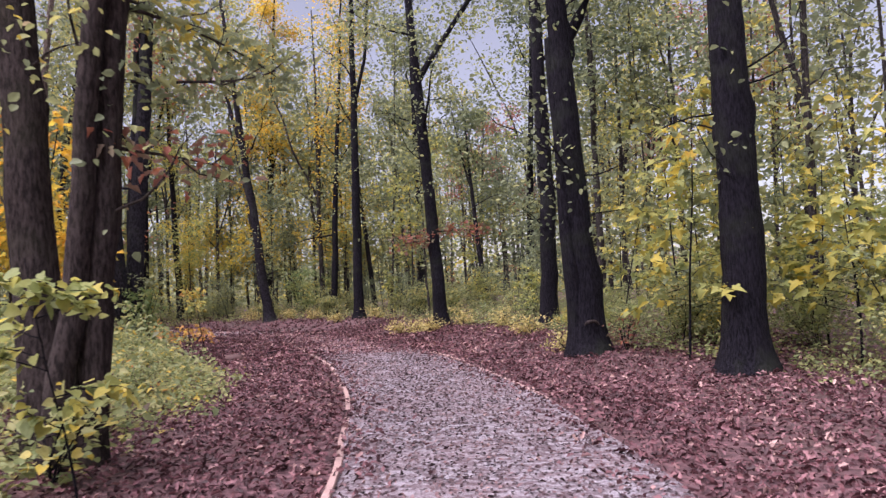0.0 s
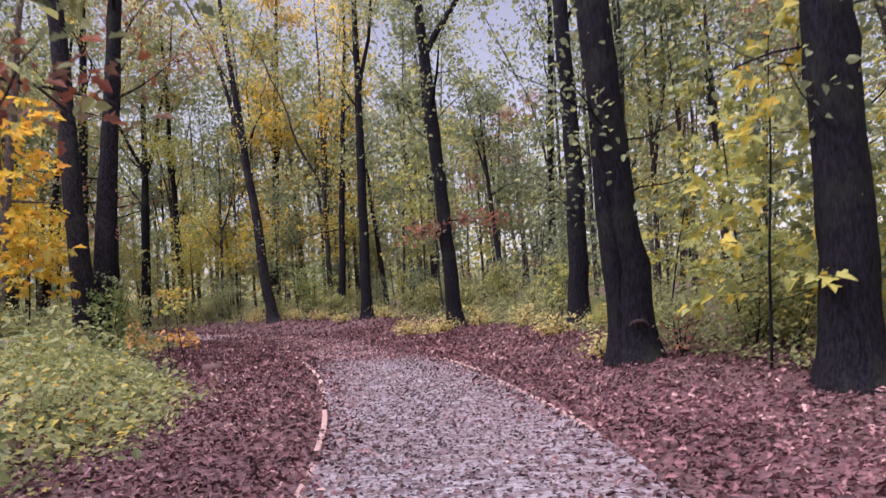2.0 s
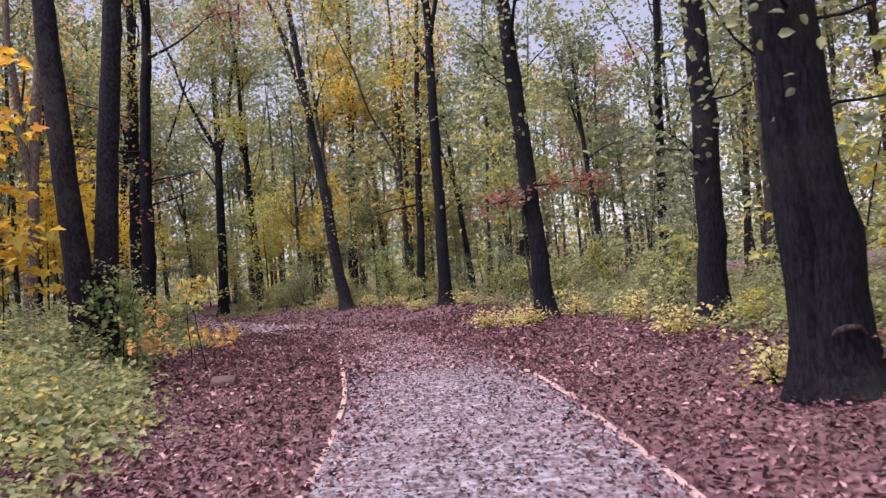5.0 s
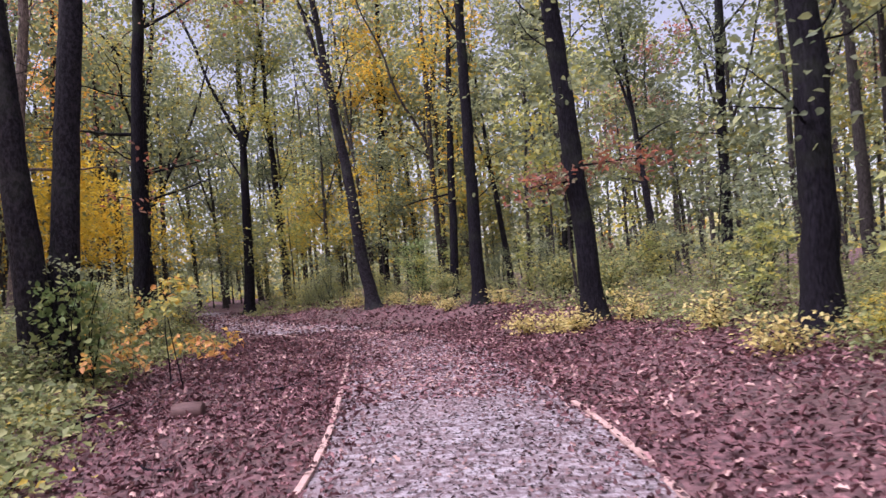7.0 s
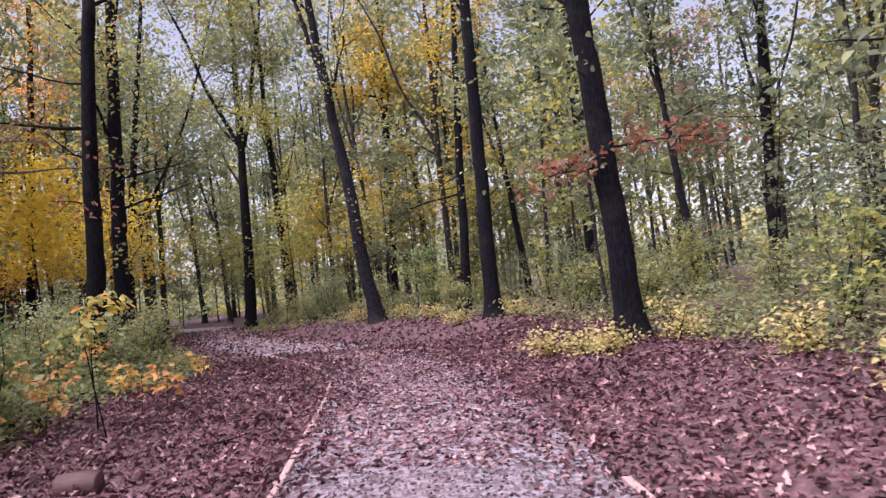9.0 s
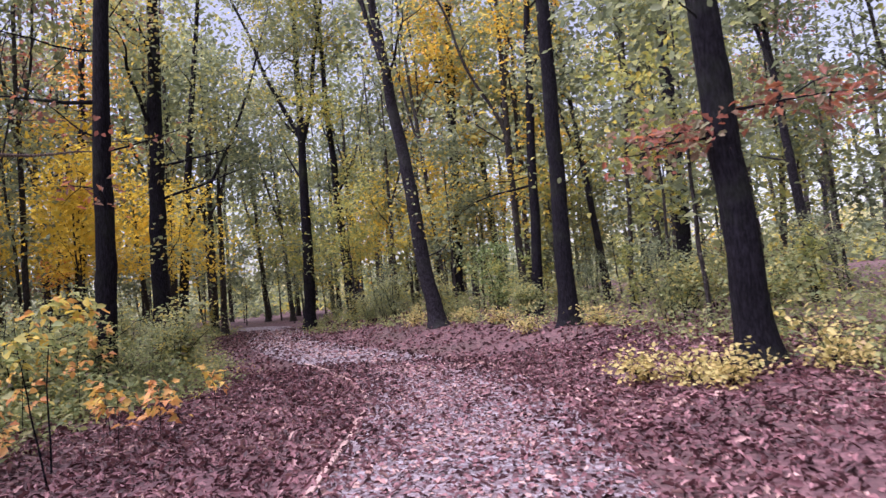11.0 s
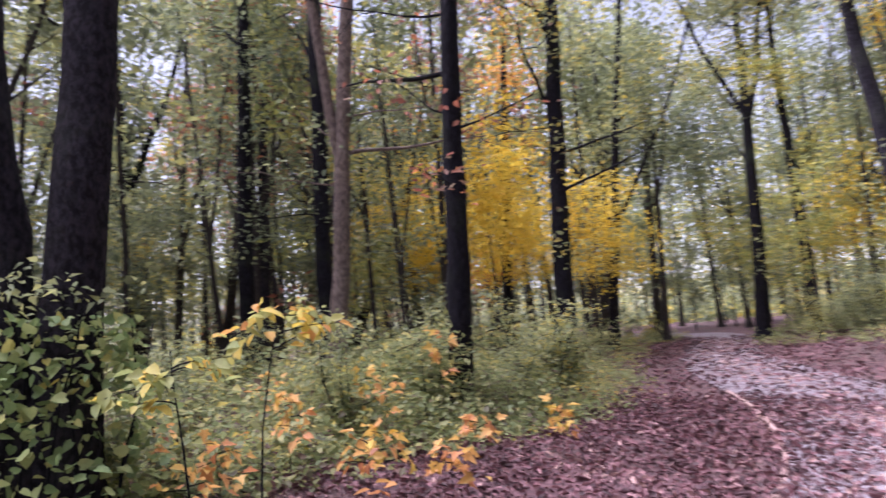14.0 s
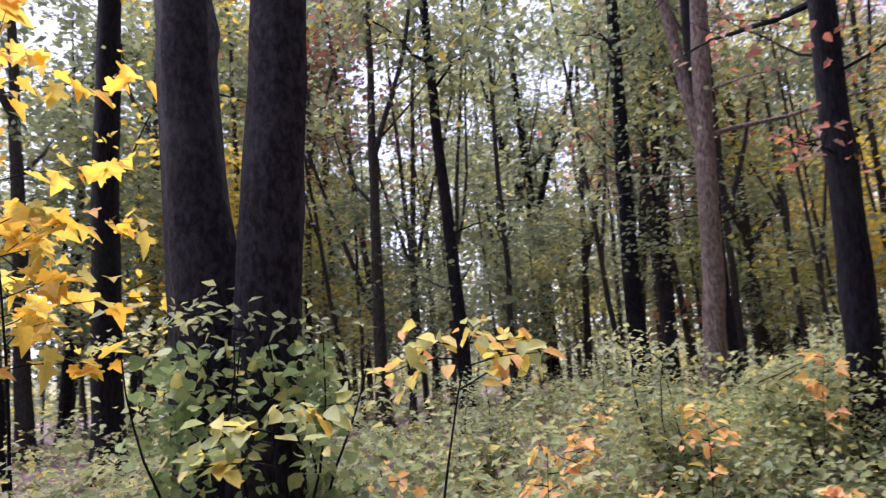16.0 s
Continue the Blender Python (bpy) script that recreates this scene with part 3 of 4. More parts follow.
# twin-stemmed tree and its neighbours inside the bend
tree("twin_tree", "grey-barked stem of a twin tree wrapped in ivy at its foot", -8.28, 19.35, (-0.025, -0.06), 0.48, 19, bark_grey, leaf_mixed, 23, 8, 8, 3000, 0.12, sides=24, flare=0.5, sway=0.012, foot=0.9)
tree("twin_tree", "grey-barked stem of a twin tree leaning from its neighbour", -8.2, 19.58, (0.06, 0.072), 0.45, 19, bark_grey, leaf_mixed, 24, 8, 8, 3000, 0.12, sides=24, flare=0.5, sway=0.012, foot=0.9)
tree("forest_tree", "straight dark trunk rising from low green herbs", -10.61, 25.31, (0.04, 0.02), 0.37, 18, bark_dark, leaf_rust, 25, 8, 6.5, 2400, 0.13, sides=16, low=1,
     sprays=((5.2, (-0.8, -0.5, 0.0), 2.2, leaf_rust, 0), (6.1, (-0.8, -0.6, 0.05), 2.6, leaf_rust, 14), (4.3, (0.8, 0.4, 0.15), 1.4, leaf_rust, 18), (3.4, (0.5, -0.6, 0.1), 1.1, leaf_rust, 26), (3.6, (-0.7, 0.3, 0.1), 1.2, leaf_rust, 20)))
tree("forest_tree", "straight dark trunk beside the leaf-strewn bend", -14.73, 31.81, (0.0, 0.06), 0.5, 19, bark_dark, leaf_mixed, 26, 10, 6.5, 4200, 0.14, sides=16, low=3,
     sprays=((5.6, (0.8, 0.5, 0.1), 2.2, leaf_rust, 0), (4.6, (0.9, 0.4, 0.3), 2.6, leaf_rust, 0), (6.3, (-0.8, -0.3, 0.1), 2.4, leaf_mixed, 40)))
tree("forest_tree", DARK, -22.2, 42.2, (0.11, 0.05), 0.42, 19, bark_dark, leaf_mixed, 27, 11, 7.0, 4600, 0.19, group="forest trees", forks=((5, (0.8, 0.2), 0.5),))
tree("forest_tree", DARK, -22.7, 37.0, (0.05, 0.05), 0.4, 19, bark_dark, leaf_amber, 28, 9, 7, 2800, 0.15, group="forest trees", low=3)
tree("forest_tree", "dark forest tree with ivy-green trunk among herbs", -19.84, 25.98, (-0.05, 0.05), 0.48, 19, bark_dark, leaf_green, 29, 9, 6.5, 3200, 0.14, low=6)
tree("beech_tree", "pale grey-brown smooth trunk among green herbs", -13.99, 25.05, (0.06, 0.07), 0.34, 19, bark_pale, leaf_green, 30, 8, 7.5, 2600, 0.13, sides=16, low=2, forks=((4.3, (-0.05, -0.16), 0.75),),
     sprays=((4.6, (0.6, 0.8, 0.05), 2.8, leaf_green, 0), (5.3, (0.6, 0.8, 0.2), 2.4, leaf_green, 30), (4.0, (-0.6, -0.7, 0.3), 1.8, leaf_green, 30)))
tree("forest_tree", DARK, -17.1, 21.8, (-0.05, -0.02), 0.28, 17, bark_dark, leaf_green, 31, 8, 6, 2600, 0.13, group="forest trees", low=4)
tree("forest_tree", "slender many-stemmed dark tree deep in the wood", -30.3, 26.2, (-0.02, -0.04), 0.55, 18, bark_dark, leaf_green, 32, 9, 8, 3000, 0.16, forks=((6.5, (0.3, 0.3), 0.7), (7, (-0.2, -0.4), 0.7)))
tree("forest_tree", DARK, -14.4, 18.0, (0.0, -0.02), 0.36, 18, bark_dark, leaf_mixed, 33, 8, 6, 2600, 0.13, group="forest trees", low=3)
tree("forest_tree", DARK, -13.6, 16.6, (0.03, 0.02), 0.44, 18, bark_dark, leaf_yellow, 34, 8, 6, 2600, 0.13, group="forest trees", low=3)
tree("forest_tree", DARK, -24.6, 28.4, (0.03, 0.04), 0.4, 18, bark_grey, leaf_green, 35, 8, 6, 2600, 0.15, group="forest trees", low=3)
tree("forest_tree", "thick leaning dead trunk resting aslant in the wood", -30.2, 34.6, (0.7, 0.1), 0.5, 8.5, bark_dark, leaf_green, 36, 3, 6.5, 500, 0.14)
# the clump of stems at the start of the path
tree("oak_tree", "stout furrowed brown trunk in a clump at the path's start", -4.0, 7.6, (-0.05, 0.0), 0.48, 16, bark_brown, leaf_mixed, 37, 8, 4.2, 2600, 0.11, sides=18, low=3)
tree("oak_tree", "thin dark trunk in a clump at the path's start", -3.56, 6.75, (0.115, 0.0), 0.24, 14, bark_brown, leaf_mixed, 38, 7, 4, 2200, 0.11, flare=0.4)
tree("oak_tree", "dark knotted trunk in a clump at the path's start", -3.36, 7.0, (0.09, 0.0), 0.31, 15, bark_brown, leaf_mixed, 39, 7, 4, 2200, 0.11, sides=14, flare=0.4, low=2,
     sprays=((3.6, (0.9, 0.5, 0.05), 1.6, leaf_green, 170), (4.3, (0.8, 0.8, 0.1), 1.8, leaf_mixed, 190), (3.0, (0.7, 0.6, -0.1), 1.2, leaf_rust, 90), (4.4, (0.3, 0.9, 0.0), 1.5, leaf_green, 150)))
# stems deeper in the wood inside the bend
tree("forest_tree", "straight dark trunk close behind a pale one", -18.2, 27.3, (-0.02, 0.03), 0.46, 19, bark_dark, leaf_green, 40, 9, 6.5, 3200, 0.15, kind="spray", low=5)
tree("forest_tree", "dark tree leaning aslant deep in the wood", -28.6, 28.6, (0.03, 0.13), 0.42, 18, bark_far_haze, leaf_green, 41, 9, 6, 3200, 0.17, kind="spray", low=3)
tree("forest_tree", "spreading dark tree with low arching limbs", -27.5, 32.6, (0.02, 0.0), 0.4, 17, bark_far_haze, leaf_mixed, 42, 11, 5, 3600, 0.17, kind="spray", forks=((4.6, (0.3, 0.8), 0.6), (5.2, (-0.3, -0.5), 0.6)))
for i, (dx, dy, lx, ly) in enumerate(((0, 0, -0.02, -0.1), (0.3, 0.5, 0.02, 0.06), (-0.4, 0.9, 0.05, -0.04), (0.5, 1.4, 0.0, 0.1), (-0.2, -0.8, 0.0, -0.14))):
    tree("forest_tree", "slim brown stem of a thicket in rusty leaf", -21.2 + dx, 20.3 + dy, (lx, ly), 0.19 - 0.015 * i, 13, bark_far_haze, (leaf_rust, leaf_mixed)[i % 2], 43 + i, 7, 4.6, 900, 0.17, kind="spray",
         group="thicket stems", forks=((2.6 + 0.5 * i, (0.1, 0.3 if i % 2 else -0.3), 0.75),), flare=0.4, sides=8)

# ---- the wood behind: kinds built once, then copied ----
KINDS = []
for seed, bark, leaf, girth, count in ((101, bark_far_haze, leaf_green, 0.34, 2050), (102, bark_far_haze, leaf_mixed, 0.28, 2050), (103, bark_far_haze, leaf_lime, 0.24, 2200),
                                       (104, bark_grey, leaf_green, 0.4, 2050), (105, bark_far_haze, leaf_rust, 0.26, 2000), (106, bark_far_haze, leaf_green, 0.2, 2200),
                                       (107, bark_far_haze, leaf_mixed, 0.36, 2050)):
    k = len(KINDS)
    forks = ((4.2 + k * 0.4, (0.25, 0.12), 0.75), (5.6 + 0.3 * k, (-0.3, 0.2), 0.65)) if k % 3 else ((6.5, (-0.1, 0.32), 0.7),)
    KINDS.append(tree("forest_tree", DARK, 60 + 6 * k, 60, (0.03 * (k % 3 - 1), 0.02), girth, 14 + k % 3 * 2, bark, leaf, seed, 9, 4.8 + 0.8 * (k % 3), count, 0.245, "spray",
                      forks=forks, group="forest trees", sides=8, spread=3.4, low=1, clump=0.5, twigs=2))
KINDS.append(tree("forest_tree", "thin bare dark pole of a young forest tree", 60, 74, (0.02, 0.02), 0.13, 13, bark_far_haze, leaf_green, 108, 5, 5, 950, 0.22, "spray", group="forest trees", sides=6, spread=2.0, low=3, twigs=2, flare=0.3))
KINDS.append(tree("forest_tree", "thin forked dark stem of a young forest tree", 66, 74, (-0.03, 0.02), 0.17, 14, bark_far_haze, leaf_mixed, 109, 6, 5, 1150, 0.22, "spray", forks=((3.5, (0.25, 0.1), 0.8),), group="forest trees", sides=6, spread=2.4, low=3, twigs=2, flare=0.3))
# slender young trees under the tall ones
YOUNG = []
for seed, leaf, tall, count, what in ((121, leaf_green, 6.5, 1400, "green"), (122, leaf_lime, 6.0, 1400, "yellow-green"), (123, leaf_yellow, 7.0, 2000, "bright yellow"), (124, leaf_mixed, 5.0, 1500, "green and yellow")):
    k = len(YOUNG)
    YOUNG.append(tree("young_tree", "slender young tree in " + what + " autumn leaf", 60 + 6 * k, 66, (0.04, 0.0), 0.09, tall, bark_far_haze, leaf, seed, 8 if k == 2 else 7, 2.6 if k == 2 else 1.3, count, 0.175, "spray",
                      group="young trees", sides=6, spread=2.2, flare=0.3, clump=0.36, twigs=2))


class Stand:
    """Places the first of each kind and copies it from then on."""

    def __init__(self, kinds):
        self.kinds, self.used = kinds, set()

    def put(self, k, x, y, r, low, high):
        m = pose(x, y, ground(x, y) - 0.05, r.normal(0, 2), r.normal(0, 2), r.uniform(0, 360)) @ Matrix.Scale(r.uniform(low, high), 4)
        if k in self.used:
            copy_thing(self.kinds[k], m)
        else:
            self.used.add(k)
            self.kinds[k].matrix_basis = m


rng = np.random.default_rng(8)
TALL, SMALL = Stand(KINDS), Stand(YOUNG)
STAND = [(4.32, 11.06), (2.59, 13.67), (2.56, 19.2), (-0.15, 24.5), (-3.69, 32.3), (-8.28, 19.35), (-10.6, 25.3), (-14.7, 31.8), (-14, 25), (-19.8, 26)]


def scatter(stand, count, odds, box, gap, margin, low, high, clear):
    """Plants count trees at random, away from the path and from each other."""
    placed, tries = list(STAND), 0
    while len(placed) < len(STAND) + count and tries < 12000:
        tries += 1
        x, y = rng.uniform(*box[0]), rng.uniform(*box[1])
        s = float(off_path(x, y)[0])
        if -margin[0] < s < margin[1] or clear(x, y, s) or any((x - a) ** 2 + (y - b) ** 2 < gap ** 2 for a, b in placed):
            continue
        placed.append((x, y))
        stand.put(int(rng.choice(len(odds), p=odds)), x, y, rng, low, high)


scatter(TALL, 68, [0.22, 0.2, 0.1, 0.12, 0.1, 0.14, 0.12], ((-46, 22), (24, 68)), 2.3, (5.5, 5.0), 0.8, 1.15, lambda x, y, s: (x > -19 and y < 36 and s < 0) or math.hypot(x + 23.5, y - 37.5) < 5.5)
scatter(TALL, 36, [0.25, 0.2, 0.06, 0.15, 0.08, 0.16, 0.1], ((-60, 34), (-12, 60)), 3.0, (13, 6.5), 0.8, 1.15, lambda x, y, s: (x > -17 and s < 0) or (y > 24 and -46 < x < 22) or (0 < s < 10))
scatter(TALL, 24, [0.26, 0.2, 0.04, 0.16, 0.06, 0.18, 0.1], ((-48, -20), (2, 34)), 2.6, (9, 99), 0.85, 1.2, lambda x, y, s: False)
scatter(TALL, 60, [0, 0, 0, 0, 0, 0, 0, 0.55, 0.45], ((-50, 14), (8, 58)), 1.2, (7, 5.0), 0.7, 1.2, lambda x, y, s: (x > -17 and y < 30 and s < 0) or s > 22 or (y < 26 and 0 < s < 7))
scatter(SMALL, 26, [0.24, 0.42, 0.06, 0.28], ((-30, 16), (6, 56)), 1.5, (40, 4.0), 0.7, 1.2, lambda x, y, s: s > 16 or (y < 26 and s < 9))
scatter(SMALL, 50, [0.34, 0.3, 0.08, 0.28], ((-46, 0), (14, 60)), 1.7, (10, 99), 0.7, 1.2, lambda x, y, s: x > -18 and y < 34)
for x, y in ((-21, 35.5), (-23.2, 37.6), (-20.3, 39.3), (-24.6, 34), (-26.5, 37), (-22, 41.5), (-25.5, 41), (-28.5, 34.5), (-19, 33.6), (-26.4, 39.4)):
    SMALL.put(2, x, y, rng, 0.85, 1.12)
for x, y in ((-13.5, 47.8), (-15, 44.6)):
    SMALL.put(1, x, y, rng, 0.7, 0.95)
for k, x, y in ((0, -31, 63.5), (3, -34.5, 60.5), (0, -37, 64), (1, -29, 65), (0, -33, 67), (3, -40, 66), (0, -27, 62.5), (0, -43, 64), (3, -36.5, 57.5), (0, -41, 57.5)):
    SMALL.put(k, x, y, rng, 1.3, 1.7)
for k, x, y in ((1, -12.5, 50), (2, -10, 51.5), (2, -13.8, 53), (3, -9, 55), (2, -18, 53.5), (1, -20.6, 50.5), (2, -15.2, 49.6)):
    SMALL.put(k, x, y, rng, 0.75, 1.1)
for k, x, y in ((0, -16, 5), (3, -19, 3.5), (0, -22, 6), (1, -18, 7.5), (0, -26, 2), (3, -29, 6), (0, -24, -1), (0, -33, 3), (1, -36, 8), (0, -38, 0), (3, -31, -3), (0, -42, 6), (0, -20, -2), (3, -15, 1), (0, -40, 13), (0, -36, 17), (3, -33, 21), (0, -38, 24)):
    SMALL.put(k, x, y, rng, 1.0, 1.5)


def far_woods():
    """The wood beyond: stems and loose foliage all round, merging in the distance."""
    r = np.random.default_rng(77)
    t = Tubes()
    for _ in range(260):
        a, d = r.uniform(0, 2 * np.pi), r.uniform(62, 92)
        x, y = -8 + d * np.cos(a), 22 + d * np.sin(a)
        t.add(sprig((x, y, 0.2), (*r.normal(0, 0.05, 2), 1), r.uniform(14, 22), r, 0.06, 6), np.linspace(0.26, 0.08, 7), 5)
    ob = new("far_stems", t.mesh("far_stems", bark_far_haze))
    tagged(ob, "dark distant trunks of the surrounding wood", "woods", kind="stuff")
    # The fourth batch fills the unseen side behind the camera, added for the lighting.
    for seed, leaf, n, first, last in ((1, leaf_green, 36000, 0.7, 3.9), (2, leaf_mixed, 26000, 0.7, 3.9), (3, leaf_lime, 20000, 0.7, 3.9), (4, leaf_green, 14000, 3.9, 7.0)):
        q = np.random.default_rng(seed)
        m = n // 14
        a, d, z = q.uniform(first, last, m), q.uniform(58, 95, m), 19 * q.uniform(0, 1, m) ** 1.9
        c = np.column_stack([-8 + d * np.cos(a), 22 + d * np.sin(a), z])
        c = np.repeat(c, 14, 0) + q.normal(0, 1, (m * 14, 3)) * np.array([1.1, 1.1, 0.5])
        c[:, 2] = np.abs(c[:, 2]) + 0.4
        ob = new("far_foliage", leaves("far_foliage", c, 0.62, "spray", leaf, q))
        tagged(ob, "distant autumn foliage of the surrounding wood", "woods", kind="stuff")


def wooded_rise():
    """The wood's far edge all round: a low uneven bank of closed foliage beyond the last trees."""
    a = np.linspace(0, 2 * np.pi, 241)
    rows = []
    for d, h in ((93, 0.0), (95, 2.2), (98, 3.6), (103, 4.8), (112, 5.4), (150, 5.4)):
        wave = 1 + 0.22 * np.sin(9 * a + d) + 0.16 * np.sin(23 * a + 2.1 * d) + 0.1 * np.sin(57 * a + 0.7 * d)
        rr = d + 1.5 * np.sin(31 * a + d)
        rows.append(np.column_stack([-8 + rr * np.cos(a), 22 + rr * np.sin(a), h * wave]))
    n = len(a)
    i, j = np.meshgrid(np.arange(len(rows) - 1), np.arange(n - 1), indexing="ij")
    q = np.stack([i * n + j, i * n + j + 1, (i + 1) * n + j + 1, (i + 1) * n + j], -1).reshape(-1, 4)
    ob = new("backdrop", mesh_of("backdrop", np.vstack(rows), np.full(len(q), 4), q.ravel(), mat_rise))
    tagged(ob, "closed olive-green edge of the distant wood", "woods", kind="structure")


far_woods()
wooded_rise()
for k, x, y in ((0, -27, 60), (1, -30.5, 62.5), (3, -24, 64), (6, -33, 59.5), (0, -36, 66), (5, -21.5, 59), (1, -28, 68), (0, -25.8, 50.5), (6, -28.6, 53.5), (1, -30.5, 51.5), (3, -26, 65), (0, -30, 66), (6, -38, 60), (1, -19, 57), (0, -22.5, 67)):
    TALL.put(k, x, y, rng, 1.05, 1.35)
for k, x, y in ((0, -26, 45.5), (6, -27.5, 48.6), (1, -29.5, 46.5), (0, -32, 53), (0, -19, 13), (3, -22, 11), (1, -25, 13.5), (0, -28, 10), (6, -24, 7.5), (5, -31, 13), (0, -33, 8), (1, -27, 5.5), (0, -33, 40), (1, -36, 44), (4, -40, 40), (0, -38, 47), (3, -42, 48), (1, -31, 45), (0, -35, 50), (6, -44, 43), (4, -29, 42), (0, -33, 36), (1, -37, 34), (6, -41, 36), (0, -30, 38.5), (3, -31, 16), (1, -38, 15)):
    TALL.put(k, x, y, rng, 1.1, 1.4)
for k, x, y in ((0, -17.6, 11.5), (3, -20, 9.6), (0, -23, 12.6), (1, -26, 8.6), (0, -29, 12), (3, -21, 14.6), (0, -25, 10.6), (0, -18.5, 15), (3, -22.5, 17), (0, -27, 16)):
    SMALL.put(k, x, y, rng, 0.9, 1.3)
for k, x, y in ((0, -26, 58.4), (1, -28.5, 61), (0, -31, 60.5), (3, -24, 60), (0, -33.5, 64), (1, -22.6, 56.4), (0, -20.8, 54), (3, -34, 52), (0, -30, 49)):
    SMALL.put(k, x, y, rng, 0.9, 1.3)

# ---- undergrowth ----
LEFT_EDGE = spline([(-3.6, -6), (-3.6, 4), (-3.7, 8.5), (-3.7, 11), (-4.4, 13.5), (-6.2, 16.8), (-7.4, 18.6), (-8.3, 21), (-9.0, 23), (-9.6, 26), (-12.4, 31), (-17, 36.5), (-24, 47), (-30, 60)])
RIGHT_EDGE = spline([(6.0, -6), (5.9, 6), (5.2, 10.5), (3.4, 13.6), (2.9, 16.5), (2.3, 19.3), (1.2, 22.5), (-0.1, 25.6), (-2.6, 31.2), (-7.6, 36.6), (-13, 41.5), (-18.6, 47), (-23, 58)])
BUSHES = []
for i, (leaf, tall, wide, count, size, kind, label) in enumerate((
        (leaf_herb, 1.3, 1.3, 1150, 0.066, "spray", "low green bush with small oval leaves"),
        (leaf_mixed, 1.7, 1.3, 1250, 0.07, "spray", "loose bush turning from green to yellow"),
        (leaf_lime, 0.8, 1.1, 1100, 0.062, "spray", "low bush in pale yellow leaf"),
        (leaf_herb, 0.7, 1.1, 1050, 0.06, "spray", "knee-high green undergrowth with some yellow leaves"),
        (leaf_lime, 2.8, 1.7, 520, 0.11, "maple", "thin maple sapling in yellow-green leaf"),
        (leaf_green, 2.2, 1.9, 1700, 0.072, "spray", "broad green bush with arching twigs"))):
    BUSHES.append(shrub("bush", label, 60 + 4 * i, 70, tall, wide, leaf, 200 + i, count, size, kind, group="undergrowth bushes"))
used = set()


def plant(k, x, y, turn, scale):
    m = pose(x, y, ground(x, y) - 0.02, 0, 0, turn) @ Matrix.Scale(scale, 4)
    if k not in used:
        used.add(k)
        BUSHES[k].matrix_basis = m
    else:
        copy_thing(BUSHES[k], m)


def hedge(edge, sign, y0, y1, depth, n, mix, seed, size=(0.7, 1.2)):
    """Bushes scattered behind a line."""
    r = np.random.default_rng(seed)
    nr = normals_right(edge) * sign
    ok = np.where((edge[:, 1] > y0) & (edge[:, 1] < y1))[0]
    for _ in range(n):
        i = int(r.choice(ok))
        d = depth * r.uniform(0.02, 1) ** 1.4
        p = edge[i] + nr[i] * (0.35 + d)
        plant(int(r.choice(6, p=mix)), p[0], p[1], r.uniform(0, 360), r.uniform(*size))


hedge(RIGHT_EDGE, 1, 3, 52, 7, 84, [0.2, 0.26, 0.17, 0.08, 0.14, 0.15], 41)
hedge(RIGHT_EDGE, 1, 9, 22, 4, 16, [0.25, 0.15, 0.35, 0.25, 0.0, 0.0], 45)
hedge(LEFT_EDGE, -1, 3, 19, 6, 26, [0.13, 0.07, 0.08, 0.69, 0.03, 0.0], 42, (0.4, 0.8))
hedge(LEFT_EDGE, -1, 18.5, 31, 2.6, 30, [0.26, 0.2, 0.14, 0.3, 0.1, 0.0], 44)
hedge(LEFT_EDGE, -1, 19, 55, 20, 42, [0.2, 0.16, 0.12, 0.44, 0.05, 0.03], 43)


def herbs(edge, sign, y0, y1, depth, count, size, seed, top, kind="oval"):
    """A layer of low leaves that nobody could count."""
    r = np.random.default_rng(seed)
    nr = normals_right(edge) * sign
    ok = np.where((edge[:, 1] > y0) & (edge[:, 1] < y1))[0]
    i = r.choice(ok, count // 7)
    d = depth * r.uniform(0, 1, len(i)) ** 1.6
    p = edge[i] + nr[i] * d[:, None] + r.normal(0, 0.3, (len(i), 2))
    hgt = np.abs(r.normal(0, top, len(i))) * smooth(-0.3, 1.0, d) + 0.04
    c = np.column_stack([p, hgt])
    c = np.repeat(c, 7, 0) + r.normal(0, 1, (len(i) * 7, 3)) * np.array([0.11, 0.11, 0.05])
    c[:, 2] = np.maximum(c[:, 2], 0.03) + height(c[:, 0], c[:, 1])
    ob = new("undergrowth", leaves("undergrowth", c, size, kind, leaf_herb, r, 0.45))
    tagged(ob, "low green and yellow herbs covering the forest floor", "undergrowth", kind="stuff")


herbs(LEFT_EDGE, -1, 2, 16, 5, 9000, 0.066, 51, 0.22)
herbs(LEFT_EDGE, -1, 14, 34, 9, 34000, 0.062, 52, 0.36, "spray")
herbs(LEFT_EDGE, -1, 14, 28, 7, 15000, 0.085, 58, 0.36)
herbs(LEFT_EDGE, -1, 3, 19, 16, 11000, 0.09, 56, 0.36, "spray")
herbs(LEFT_EDGE, -1, 17, 27, 5, 9000, 0.075, 57, 0.4, "heart")
herbs(LEFT_EDGE, -1, 12, 55, 30, 38000, 0.11, 53, 0.5, "spray")
herbs(RIGHT_EDGE, 1, 4, 30, 5, 20000, 0.062, 54, 0.32, "spray")
herbs(LEFT_EDGE, -1, -5, 18, 34, 22000, 0.13, 59, 0.6, "spray")
herbs(RIGHT_EDGE, 1, 8, 24, 9, 16000, 0.085, 60, 0.5, "spray")
herbs(RIGHT_EDGE, 1, 24, 55, 16, 24000, 0.1, 55, 0.45, "spray")

